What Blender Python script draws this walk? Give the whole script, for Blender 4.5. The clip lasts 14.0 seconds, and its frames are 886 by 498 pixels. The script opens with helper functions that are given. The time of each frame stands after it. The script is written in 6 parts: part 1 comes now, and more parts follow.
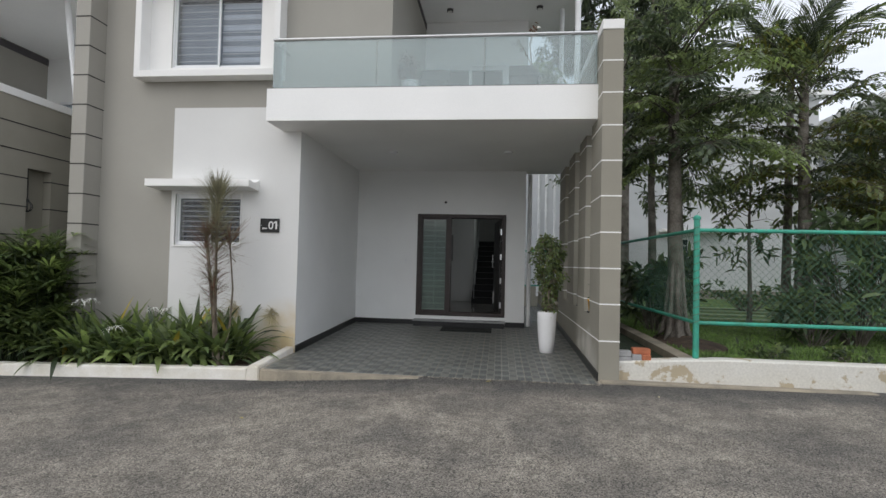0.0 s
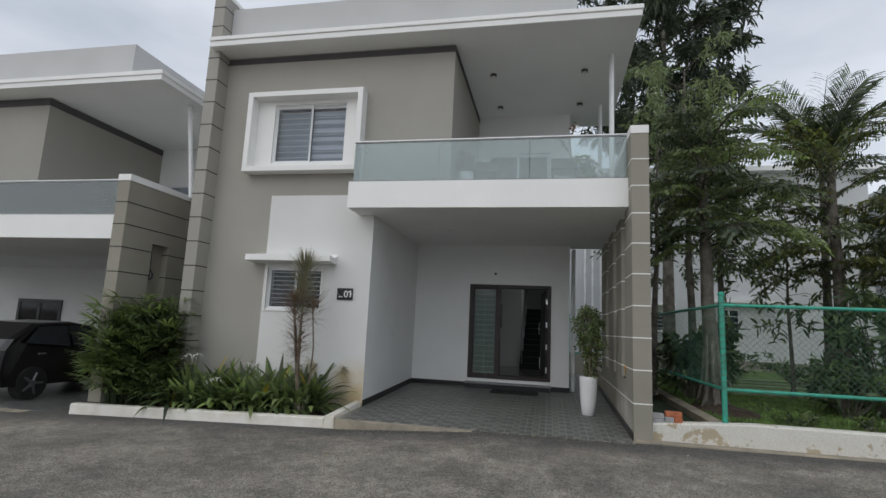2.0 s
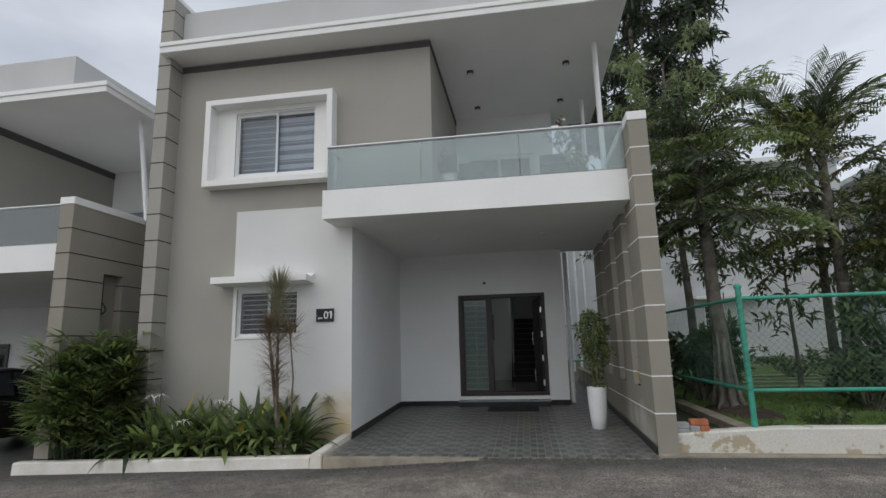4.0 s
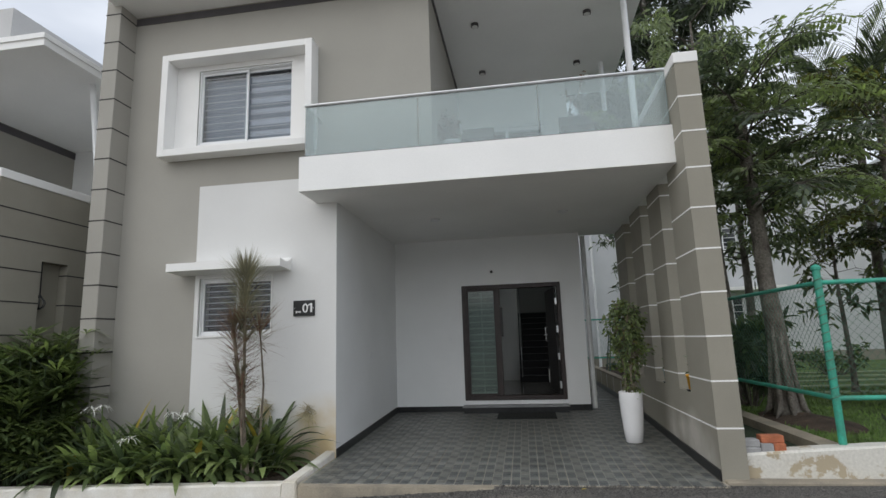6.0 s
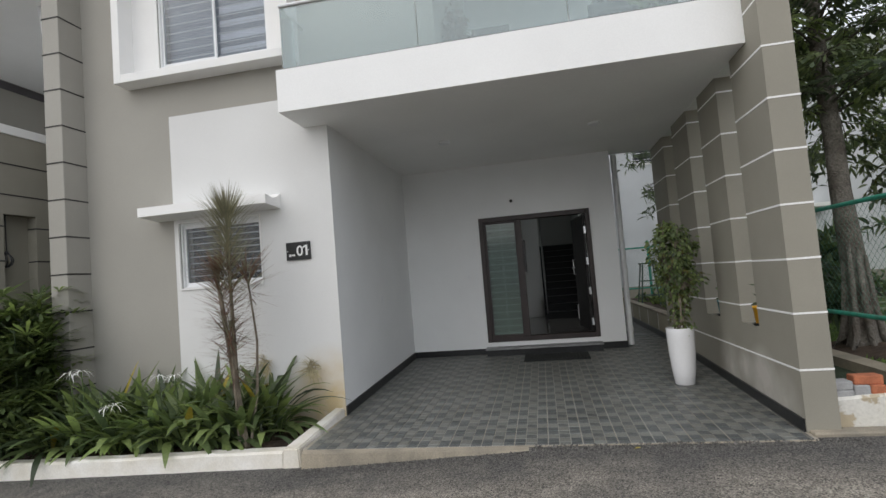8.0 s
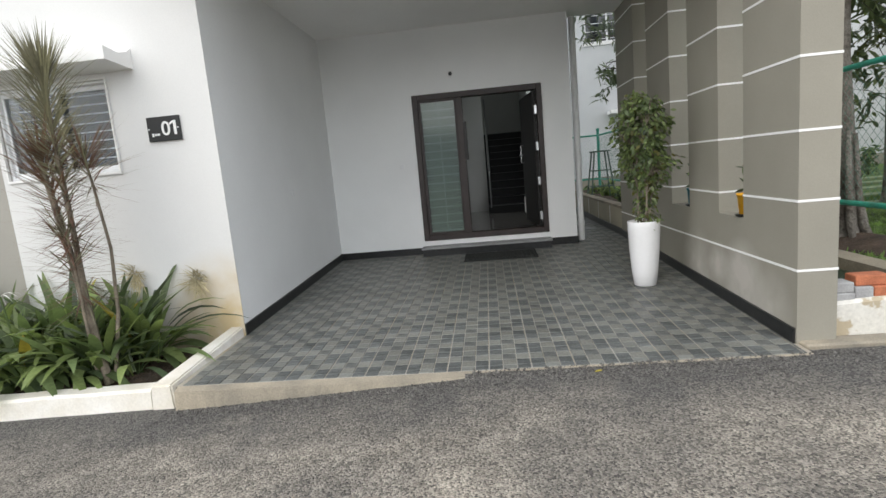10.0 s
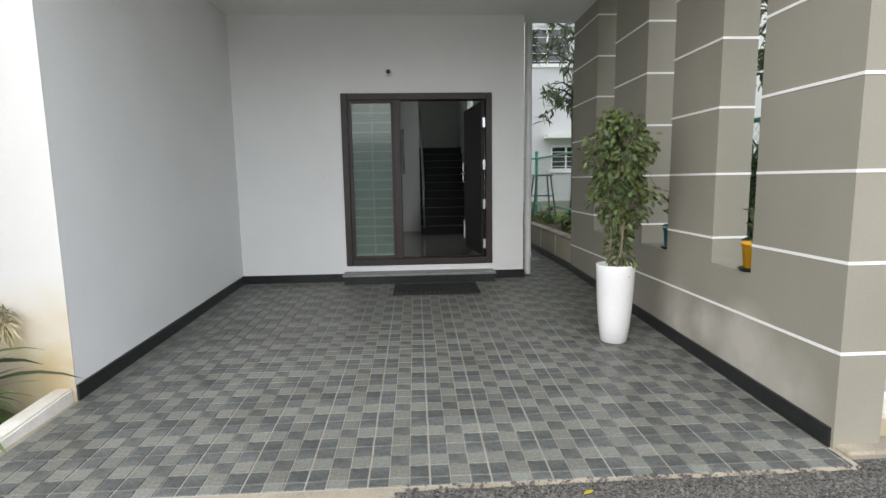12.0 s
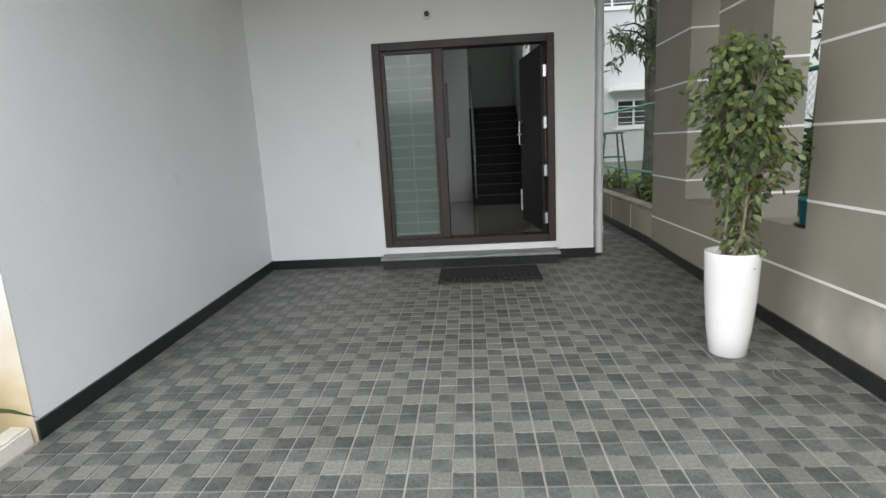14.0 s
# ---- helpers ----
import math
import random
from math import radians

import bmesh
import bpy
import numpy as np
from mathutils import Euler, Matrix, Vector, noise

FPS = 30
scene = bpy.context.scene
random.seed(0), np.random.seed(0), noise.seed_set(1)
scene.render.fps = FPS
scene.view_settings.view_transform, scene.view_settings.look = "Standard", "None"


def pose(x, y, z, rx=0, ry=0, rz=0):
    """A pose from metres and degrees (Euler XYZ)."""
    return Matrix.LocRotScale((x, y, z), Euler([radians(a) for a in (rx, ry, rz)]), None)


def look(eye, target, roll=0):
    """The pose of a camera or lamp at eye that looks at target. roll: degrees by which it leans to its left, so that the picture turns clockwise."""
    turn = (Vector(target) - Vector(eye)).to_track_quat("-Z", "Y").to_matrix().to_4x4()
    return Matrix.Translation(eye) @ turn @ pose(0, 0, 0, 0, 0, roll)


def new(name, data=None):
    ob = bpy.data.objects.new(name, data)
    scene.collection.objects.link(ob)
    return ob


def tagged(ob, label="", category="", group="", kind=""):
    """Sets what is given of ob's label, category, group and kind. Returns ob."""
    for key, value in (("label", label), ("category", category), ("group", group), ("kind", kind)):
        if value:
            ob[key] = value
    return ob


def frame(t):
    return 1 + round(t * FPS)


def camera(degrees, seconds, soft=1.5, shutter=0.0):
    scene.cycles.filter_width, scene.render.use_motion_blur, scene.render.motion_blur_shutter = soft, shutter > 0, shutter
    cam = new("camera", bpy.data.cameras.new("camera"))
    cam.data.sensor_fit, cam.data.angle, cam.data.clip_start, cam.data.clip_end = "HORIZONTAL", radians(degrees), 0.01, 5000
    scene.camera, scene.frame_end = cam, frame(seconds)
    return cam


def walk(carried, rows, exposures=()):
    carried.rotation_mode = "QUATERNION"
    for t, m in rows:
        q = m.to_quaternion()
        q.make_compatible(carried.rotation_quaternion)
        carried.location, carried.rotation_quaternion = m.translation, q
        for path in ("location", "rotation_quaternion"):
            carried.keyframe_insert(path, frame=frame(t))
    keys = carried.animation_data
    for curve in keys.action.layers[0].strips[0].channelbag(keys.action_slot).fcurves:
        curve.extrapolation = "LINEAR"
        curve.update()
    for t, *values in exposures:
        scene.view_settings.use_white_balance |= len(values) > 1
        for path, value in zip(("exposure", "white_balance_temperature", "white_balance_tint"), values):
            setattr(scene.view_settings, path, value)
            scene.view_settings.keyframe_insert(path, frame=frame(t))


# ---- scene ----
cam = camera(81.0, 14.0)
PATH = [
    (0, (0.154, -0.664, 1.323), (-0.063, 1.323, 1.380), 1.39),
    (0.5, (0.154, -0.913, 1.365), (-0.212, 1.032, 1.656), 2.30),
    (1, (0.137, -1.255, 1.356), (-0.231, 0.643, 1.868), 4.00),
    (1.5, (0.166, -1.581, 1.363), (-0.251, 0.326, 1.799), 3.70),
    (2, (0.245, -1.819, 1.338), (-0.161, 0.117, 1.636), 2.60),
    (2.5, (0.131, -1.838, 1.320), (-0.228, 0.099, 1.664), 2.15),
    (5, (-0.219, -0.345, 1.365), (-0.534, 1.596, 1.729), -3.31),
    (5.5, (-0.285, -0.028, 1.369), (-0.635, 1.922, 1.642), -3.38),
    (6, (-0.420, 0.246, 1.367), (-0.711, 2.194, 1.711), -1.88),
    (6.5, (-0.508, 0.451, 1.346), (-0.679, 2.341, 1.975), -0.98),
    (7, (-0.423, 0.705, 1.378), (-0.599, 2.565, 2.092), -3.73),
    (7.5, (-0.455, 0.944, 1.386), (-0.745, 2.873, 1.826), -5.32),
    (8, (-0.560, 1.242, 1.379), (-0.927, 3.205, 1.495), -4.63),
    (8.5, (-0.584, 1.554, 1.316), (-0.926, 3.518, 1.160), -3.86),
    (10.8, (-0.538, 2.936, 1.268), (-0.662, 4.909, 0.960), -5.28),
    (11, (-0.547, 3.072, 1.268), (-0.655, 5.047, 0.973), -4.37),
    (11.5, (-0.628, 3.314, 1.264), (-0.608, 5.297, 1.007), -1.26),
    (12, (-0.679, 3.539, 1.300), (-0.577, 5.519, 1.038), -0.89),
    (12.5, (-0.636, 3.771, 1.297), (-0.506, 5.748, 1.024), -2.93),
    (13, (-0.552, 4.013, 1.313), (-0.476, 5.985, 0.987), -3.58),
    (13.5, (-0.575, 4.235, 1.274), (-0.571, 6.193, 0.868), -2.34),
    (14, (-0.604, 4.501, 1.307), (-0.722, 6.459, 0.918), -3.10),
]
walk(cam, [(t, look(eye, target, roll)) for t, eye, target, roll in PATH],
     [(0, 0.18, 6500, 8), (0.5, 0.23, 6450, 7), (1.0, -0.17, 6380, 7), (1.5, -0.17, 6400, 7), (2.5, -0.26, 6400, 7), (5.0, -0.15, 6450, 7), (6.0, 0.07, 6450, 7), (6.6, -0.2, 6400, 7), (7.0, -0.4, 6420, 7), (7.5, 0.08, 6480, 7.5), (8.0, 0.25, 6550, 8),
      (8.7, 0.64, 6600, 8), (10.8, 0.94, 6600, 6.5), (12, 1.16, 6600, 7), (14, 1.34, 6600, 7)])

# ---- light ----
world = bpy.data.worlds.new("overcast_sky")
scene.world = world
world.use_nodes = True
wn, wl = world.node_tree.nodes, world.node_tree.links
wn.clear()
sky = wn.new("ShaderNodeTexSky")
sky.sky_type, sky.sun_disc = "NISHITA", False
sky.sun_elevation, sky.sun_rotation = radians(40), radians(205)
sky.air_density, sky.dust_density = 1.2, 4.0
co = wn.new("ShaderNodeTexCoord")
mp = wn.new("ShaderNodeMapping")
mp.inputs["Scale"].default_value = (1.0, 1.0, 2.6)
cl = wn.new("ShaderNodeTexNoise")
cl.inputs["Scale"].default_value, cl.inputs["Detail"].default_value, cl.inputs["Roughness"].default_value = 1.7, 5.0, 0.5
rp = wn.new("ShaderNodeValToRGB")
rp.color_ramp.elements[0].position, rp.color_ramp.elements[0].color = 0.34, (4.3, 4.6, 5.4, 1)
rp.color_ramp.elements[1].position, rp.color_ramp.elements[1].color = 0.62, (7.4, 7.6, 8.3, 1)
mx = wn.new("ShaderNodeMix")
mx.data_type = "RGBA"
mx.inputs["Factor"].default_value = 0.86
bg = wn.new("ShaderNodeBackground")
bg.inputs["Strength"].default_value = 0.13
wo = wn.new("ShaderNodeOutputWorld")
wl.new(co.outputs["Generated"], mp.inputs["Vector"])
wl.new(mp.outputs["Vector"], cl.inputs["Vector"])
wl.new(cl.outputs["Fac"], rp.inputs["Fac"])
wl.new(sky.outputs["Color"], mx.inputs["A"])
wl.new(rp.outputs["Color"], mx.inputs["B"])
wl.new(mx.outputs["Result"], bg.inputs["Color"])
wl.new(bg.outputs["Background"], wo.inputs["Surface"])

sun = new("sun", bpy.data.lights.new("sun", "SUN"))
sun.data.energy, sun.data.angle, sun.data.color = 1.25, radians(120), (1.0, 0.985, 0.96)
sun.matrix_world = look((-7, -9, 14), (0, 6, 0))

# ---- materials ----
def mat(name, base, rough=0.7, var=0.12, scale=6.0, fine=60.0, bump=0.15, metal=0.0, tint=None, island=0.0, spec=0.5, depth=0.004):
    """A surface with broad stains and fine grain; island: variation from piece to piece."""
    m = bpy.data.materials.new(name)
    m.use_nodes = True
    n, l = m.node_tree.nodes, m.node_tree.links
    b = n["Principled BSDF"]
    b.inputs["Roughness"].default_value, b.inputs["Metallic"].default_value = rough, metal
    b.inputs["Specular IOR Level"].default_value = spec
    tc = n.new("ShaderNodeTexCoord")
    a, f = n.new("ShaderNodeTexNoise"), n.new("ShaderNodeTexNoise")
    for node, s, d in ((a, scale, 5), (f, fine, 3)):
        node.inputs["Scale"].default_value, node.inputs["Detail"].default_value = s, d
        l.new(tc.outputs["Object"], node.inputs["Vector"])
    ra = n.new("ShaderNodeValToRGB")
    ra.color_ramp.elements[0].position, ra.color_ramp.elements[1].position = 0.3, 0.7
    dark = tint or tuple(c * (1 - 2 * var) for c in base)
    lite = tuple(min(1, c * (1 + var)) for c in base)
    ra.color_ramp.elements[0].color, ra.color_ramp.elements[1].color = (*dark, 1), (*lite, 1)
    l.new(a.outputs["Fac"], ra.inputs["Fac"])
    mr = n.new("ShaderNodeMapRange")
    mr.inputs["To Min"].default_value, mr.inputs["To Max"].default_value = 1 - var, 1 + var
    mr.inputs["From Min"].default_value, mr.inputs["From Max"].default_value = 0.3, 0.7
    l.new(f.outputs["Fac"], mr.inputs["Value"])
    mu = n.new("ShaderNodeVectorMath")
    mu.operation = "SCALE"
    l.new(ra.outputs["Color"], mu.inputs[0])
    l.new(mr.outputs["Result"], mu.inputs["Scale"])
    out = mu.outputs["Vector"]
    if island:
        g, o = n.new("ShaderNodeNewGeometry"), n.new("ShaderNodeObjectInfo")
        ad = n.new("ShaderNodeMath")
        ad.operation = "ADD"
        l.new(g.outputs["Random Per Island"], ad.inputs[0])
        l.new(o.outputs["Random"], ad.inputs[1])
        mi = n.new("ShaderNodeMapRange")
        mi.inputs["From Max"].default_value = 2.0
        mi.inputs["To Min"].default_value, mi.inputs["To Max"].default_value = 1 - island, 1 + island
        l.new(ad.outputs["Value"], mi.inputs["Value"])
        m2 = n.new("ShaderNodeVectorMath")
        m2.operation = "SCALE"
        l.new(out, m2.inputs[0])
        l.new(mi.outputs["Result"], m2.inputs["Scale"])
        out = m2.outputs["Vector"]
    l.new(out, b.inputs["Base Color"])
    if bump:
        bp = n.new("ShaderNodeBump")
        bp.inputs["Strength"].default_value, bp.inputs["Distance"].default_value = bump, depth
        l.new(f.outputs["Fac"], bp.inputs["Height"])
        l.new(bp.outputs["Normal"], b.inputs["Normal"])
    return m


def leafy(m, share=0.45):
    """Lets light through a leaf."""
    n, l = m.node_tree.nodes, m.node_tree.links
    b, o = n["Principled BSDF"], n["Material Output"]
    t, x = n.new("ShaderNodeBsdfTranslucent"), n.new("ShaderNodeMixShader")
    g = n.new("ShaderNodeVectorMath")
    g.operation = "MULTIPLY"
    g.inputs[1].default_value = (1.25, 1.3, 0.9)
    l.new(b.inputs["Base Color"].links[0].from_socket, g.inputs[0])
    l.new(g.outputs["Vector"], t.inputs["Color"])
    x.inputs["Fac"].default_value = share
    l.new(b.outputs["BSDF"], x.inputs[1])
    l.new(t.outputs["BSDF"], x.inputs[2])
    l.new(x.outputs["Shader"], o.inputs["Surface"])
    return m


def stained(m, spots, colour):
    """Adds splashes of dirt: spots of (place, radius, strength), broken up by noise."""
    n, l = m.node_tree.nodes, m.node_tree.links
    b = n["Principled BSDF"]
    src = b.inputs["Base Color"].links[0].from_socket
    tc = n.new("ShaderNodeTexCoord")
    nz = n.new("ShaderNodeTexNoise")
    nz.inputs["Scale"].default_value, nz.inputs["Detail"].default_value = 5.0, 6.0
    l.new(tc.outputs["Object"], nz.inputs["Vector"])
    for place, radius, strength in spots:
        d = n.new("ShaderNodeVectorMath")
        d.operation = "DISTANCE"
        d.inputs[1].default_value = place
        l.new(tc.outputs["Object"], d.inputs[0])
        r = n.new("ShaderNodeMapRange")
        r.inputs["From Min"].default_value, r.inputs["From Max"].default_value = radius, 0.0
        r.inputs["To Max"].default_value = 1.0
        l.new(d.outputs["Value"], r.inputs["Value"])
        mm = n.new("ShaderNodeMath")
        mm.operation = "MULTIPLY"
        l.new(r.outputs["Result"], mm.inputs[0])
        l.new(nz.outputs["Fac"], mm.inputs[1])
        m3 = n.new("ShaderNodeMath")
        m3.operation, m3.use_clamp = "MULTIPLY", True
        m3.inputs[1].default_value = strength
        l.new(mm.outputs["Value"], m3.inputs[0])
        x = n.new("ShaderNodeMix")
        x.data_type = "RGBA"
        x.inputs["B"].default_value = (*colour, 1)
        l.new(m3.outputs["Value"], x.inputs["Factor"])
        l.new(src, x.inputs["A"])
        src = x.outputs["Result"]
    l.new(src, b.inputs["Base Color"])
    return m


def glass(name, tint, haze, rough=0.02, ior=1.45):
    """A flat pane: clear with a tint, a little haze, and a mirror sheen that grows at grazing angles."""
    m = bpy.data.materials.new(name)
    m.use_nodes = True
    n, l = m.node_tree.nodes, m.node_tree.links
    n.clear()
    t, d, g = n.new("ShaderNodeBsdfTransparent"), n.new("ShaderNodeBsdfDiffuse"), n.new("ShaderNodeBsdfGlossy")
    t.inputs["Color"].default_value = (*tint, 1)
    d.inputs["Color"].default_value = (*haze[:3], 1)
    g.inputs["Roughness"].default_value = rough
    a, b, fr, o = n.new("ShaderNodeMixShader"), n.new("ShaderNodeMixShader"), n.new("ShaderNodeFresnel"), n.new("ShaderNodeOutputMaterial")
    fr.inputs["IOR"].default_value = ior
    a.inputs["Fac"].default_value = haze[3]
    l.new(t.outputs["BSDF"], a.inputs[1])
    l.new(d.outputs["BSDF"], a.inputs[2])
    l.new(fr.outputs["Fac"], b.inputs["Fac"])
    l.new(a.outputs["Shader"], b.inputs[1])
    l.new(g.outputs["BSDF"], b.inputs[2])
    l.new(b.outputs["Shader"], o.inputs["Surface"])
    return m


WHITE = mat("white_wall_paint", (0.82, 0.83, 0.83), 0.75, 0.02, 1.2, 90, 0.12)
WHITE_FRONT = stained(mat("white_front_paint", (0.69, 0.69, 0.68), 0.75, 0.02, 1.2, 90, 0.12),
                      [((-2.95, 6.77, 0.05), 0.75, 2.2), ((-3.4, 6.77, -0.1), 0.5, 1.2), ((-3.17, 6.77, 0.42), 0.22, 0.9)], (0.55, 0.44, 0.26))
GREIGE = mat("greige_wall_paint", (0.35, 0.337, 0.302), 0.8, 0.03, 1.0, 110, 0.2)
TAUPE = stained(mat("taupe_textured_paint", (0.285, 0.268, 0.222), 0.85, 0.045, 1.4, 150, 0.45, depth=0.002),
                [((1.38, 6.62, 0.20), 0.36, 3.0), ((1.38, 7.05, 0.25), 0.22, 2.2), ((1.38, 7.5, 0.15), 0.4, 1.8), ((1.38, 6.2, 0.1), 0.3, 1.4)], (0.46, 0.435, 0.39))
GREY_CONC = mat("light_grey_parapet_paint", (0.52, 0.52, 0.52), 0.8, 0.04, 0.8, 60, 0.15)
LINE_WHITE = mat("white_joint_paint", (0.82, 0.815, 0.80), 0.7, 0.012, 3, 90, 0.1)
LINE_DARK = mat("dark_joint_paint", (0.035, 0.033, 0.032), 0.8, 0.1, 8, 90, 0.1)
STRIPE = mat("charcoal_band_paint", (0.085, 0.08, 0.085), 0.8, 0.06, 3, 80, 0.1)
SOFFIT = mat("white_soffit_paint", (0.85, 0.85, 0.84), 0.8, 0.02, 0.9, 70, 0.1)
TRIM = mat("white_window_frame", (0.78, 0.79, 0.8), 0.35, 0.02, 4, 60, 0.03)
BLACK_STONE = mat("black_granite", (0.018, 0.019, 0.02), 0.3, 0.2, 20, 300, 0.03)
GREY_STONE = mat("grey_granite", (0.26, 0.265, 0.27), 0.5, 0.1, 9, 240, 0.05)
def asphalt():
    """Bound stones of a centimetre in dark binder, with dusty patches."""
    m = mat("worn_asphalt", (0.225, 0.206, 0.177), 0.92, 0.22, 0.9, 7, 0.6, tint=(0.135, 0.126, 0.113), depth=0.012)
    n, l = m.node_tree.nodes, m.node_tree.links
    b = n["Principled BSDF"]
    src = b.inputs["Base Color"].links[0].from_socket
    tc, vo, ra, mu = n.new("ShaderNodeTexCoord"), n.new("ShaderNodeTexVoronoi"), n.new("ShaderNodeValToRGB"), n.new("ShaderNodeMix")
    vo.inputs["Scale"].default_value = 105
    # fresh dark binder in patches and along the edge of the porch
    pn, pr, sx, er, ad, dk = n.new("ShaderNodeTexNoise"), n.new("ShaderNodeMapRange"), n.new("ShaderNodeSeparateXYZ"), n.new("ShaderNodeMapRange"), n.new("ShaderNodeMath"), n.new("ShaderNodeMix")
    pn.inputs["Scale"].default_value, pn.inputs["Detail"].default_value, pn.inputs["Roughness"].default_value = 1.5, 6.0, 0.65
    l.new(tc.outputs["Object"], pn.inputs["Vector"])
    l.new(tc.outputs["Object"], sx.inputs["Vector"])
    pr.inputs["From Min"].default_value, pr.inputs["From Max"].default_value = 0.46, 0.60
    pr.inputs["To Max"].default_value = 0.42
    l.new(pn.outputs["Fac"], pr.inputs["Value"])
    er.inputs["From Min"].default_value, er.inputs["From Max"].default_value = 4.9, 5.6
    l.new(sx.outputs["Y"], er.inputs["Value"])
    ad.operation, ad.use_clamp = "ADD", True
    l.new(pr.outputs["Result"], ad.inputs[0])
    l.new(er.outputs["Result"], ad.inputs[1])
    dk.data_type = "RGBA"
    dk.inputs["B"].default_value = (0.088, 0.085, 0.081, 1)
    l.new(ad.outputs["Value"], dk.inputs["Factor"])
    l.new(src, dk.inputs["A"])
    src = dk.outputs["Result"]
    l.new(tc.outputs["Object"], vo.inputs["Vector"])
    ra.color_ramp.elements[0].color, ra.color_ramp.elements[1].color = (0.14, 0.14, 0.15, 1), (2.35, 2.29, 2.2, 1)
    l.new(vo.outputs["Color"], ra.inputs["Fac"])
    mu.data_type, mu.blend_type = "RGBA", "MULTIPLY"
    mu.inputs["Factor"].default_value = 1.0
    l.new(src, mu.inputs["A"])
    l.new(ra.outputs["Color"], mu.inputs["B"])
    l.new(mu.outputs["Result"], b.inputs["Base Color"])
    bp = n.new("ShaderNodeBump")
    bp.inputs["Strength"].default_value, bp.inputs["Distance"].default_value, bp.invert = 1.0, 0.012, True
    l.new(vo.outputs["Distance"], bp.inputs["Height"])
    l.new(b.inputs["Normal"].links[0].from_socket, bp.inputs["Normal"])
    l.new(bp.outputs["Normal"], b.inputs["Normal"])
    return m


ASPHALT = asphalt()
CONCRETE = mat("sandy_concrete", (0.33, 0.285, 0.215), 0.9, 0.14, 3, 90, 0.6, tint=(0.20, 0.18, 0.145))
KERB = stained(mat("whitewashed_kerb", (0.76, 0.745, 0.71), 0.85, 0.06, 4, 60, 0.5, tint=(0.66, 0.62, 0.54)), [((-3.0, 5.7, -0.25), 0.5, 0.6)], (0.5, 0.42, 0.28))
PEEL = mat("peeling_whitewash", (0.60, 0.585, 0.54), 0.9, 0.08, 2.2, 40, 0.6, tint=(0.60, 0.575, 0.51))


def peeled(m, bare):
    """Flakes of paint gone from the plaster: sharp-edged patches of the bare colour."""
    n, l = m.node_tree.nodes, m.node_tree.links
    b = n["Principled BSDF"]
    tc, nz, rp_, mx_ = n.new("ShaderNodeTexCoord"), n.new("ShaderNodeTexNoise"), n.new("ShaderNodeMapRange"), n.new("ShaderNodeMix")
    nz.inputs["Scale"].default_value, nz.inputs["Detail"].default_value, nz.inputs["Roughness"].default_value = 3.4, 7.0, 0.6
    l.new(tc.outputs["Object"], nz.inputs["Vector"])
    rp_.inputs["From Min"].default_value, rp_.inputs["From Max"].default_value = 0.54, 0.575
    l.new(nz.outputs["Fac"], rp_.inputs["Value"])
    mx_.data_type = "RGBA"
    mx_.inputs["B"].default_value = (*bare, 1)
    l.new(rp_.outputs["Result"], mx_.inputs["Factor"])
    l.new(b.inputs["Base Color"].links[0].from_socket, mx_.inputs["A"])
    l.new(mx_.outputs["Result"], b.inputs["Base Color"])
    return m


peeled(PEEL, (0.42, 0.355, 0.25))
GROUT = mat("pale_grout", (0.33, 0.325, 0.30), 0.9, 0.12, 2.4, 60, 0.3, tint=(0.335, 0.285, 0.215))
TILE_D = mat("dark_tile", (0.127, 0.135, 0.132), 0.36, 0.26, 9, 75, 0.45, island=0.3, spec=0.22)
TILE_L = mat("grey_tile", (0.160, 0.171, 0.163), 0.36, 0.2, 3, 60, 0.35, tint=(0.158, 0.153, 0.132), island=0.26, spec=0.22)
TILE_M = mat("mid_tile", (0.141, 0.146, 0.139), 0.36, 0.22, 9, 80, 0.45, island=0.3, spec=0.22)
SOIL = mat("dark_soil", (0.085, 0.058, 0.04), 0.95, 0.3, 5, 50, 1.0, depth=0.03)
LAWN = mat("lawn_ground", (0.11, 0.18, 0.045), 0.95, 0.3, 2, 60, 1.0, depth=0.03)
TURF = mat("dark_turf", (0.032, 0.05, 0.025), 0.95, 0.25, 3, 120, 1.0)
GRASS = mat("grass_blades", (0.15, 0.25, 0.055), 0.8, 0.2, 3, 30, 0, island=0.4)
WOODDK = mat("dark_brown_wood", (0.032, 0.021, 0.019), 0.45, 0.2, 4, 60, 0.15)
LEAFDOOR = mat("black_brown_veneer", (0.009, 0.007, 0.0065), 0.45, 0.2, 4, 60, 0.1)
STEEL = mat("brushed_steel", (0.6, 0.61, 0.62), 0.28, 0.05, 9, 200, 0.05, metal=1.0)
# large haze share: dirt and reflected sky put into one pale diffuse colour
GLASS_RAIL = glass("green_tinted_glass", (0.79, 0.86, 0.87), (0.60, 0.68, 0.69, 0.27))
PANE = glass("window_pane", (0.84, 0.87, 0.90), (0.35, 0.37, 0.40, 0.025), ior=1.36)
BLIND = mat("grey_blind_fabric", (0.42, 0.44, 0.47), 0.9, 0.05, 4, 120, 0.1)
BLIND_P = mat("pale_blind_fabric", (0.82, 0.84, 0.88), 0.9, 0.05, 4, 120, 0.1)
BLIND_L = mat("pale_green_blind", (0.40, 0.44, 0.42), 0.9, 0.05, 4, 120, 0.1)
BLIND_G = mat("green_grey_blind", (0.22, 0.25, 0.235), 0.9, 0.05, 4, 120, 0.1)
# darkness of the rooms behind the panes, put into a near-black colour
ROOM_SHADE = mat("painted_room_shade", (0.022, 0.024, 0.027), 0.9, 0.1, 3, 40, 0)
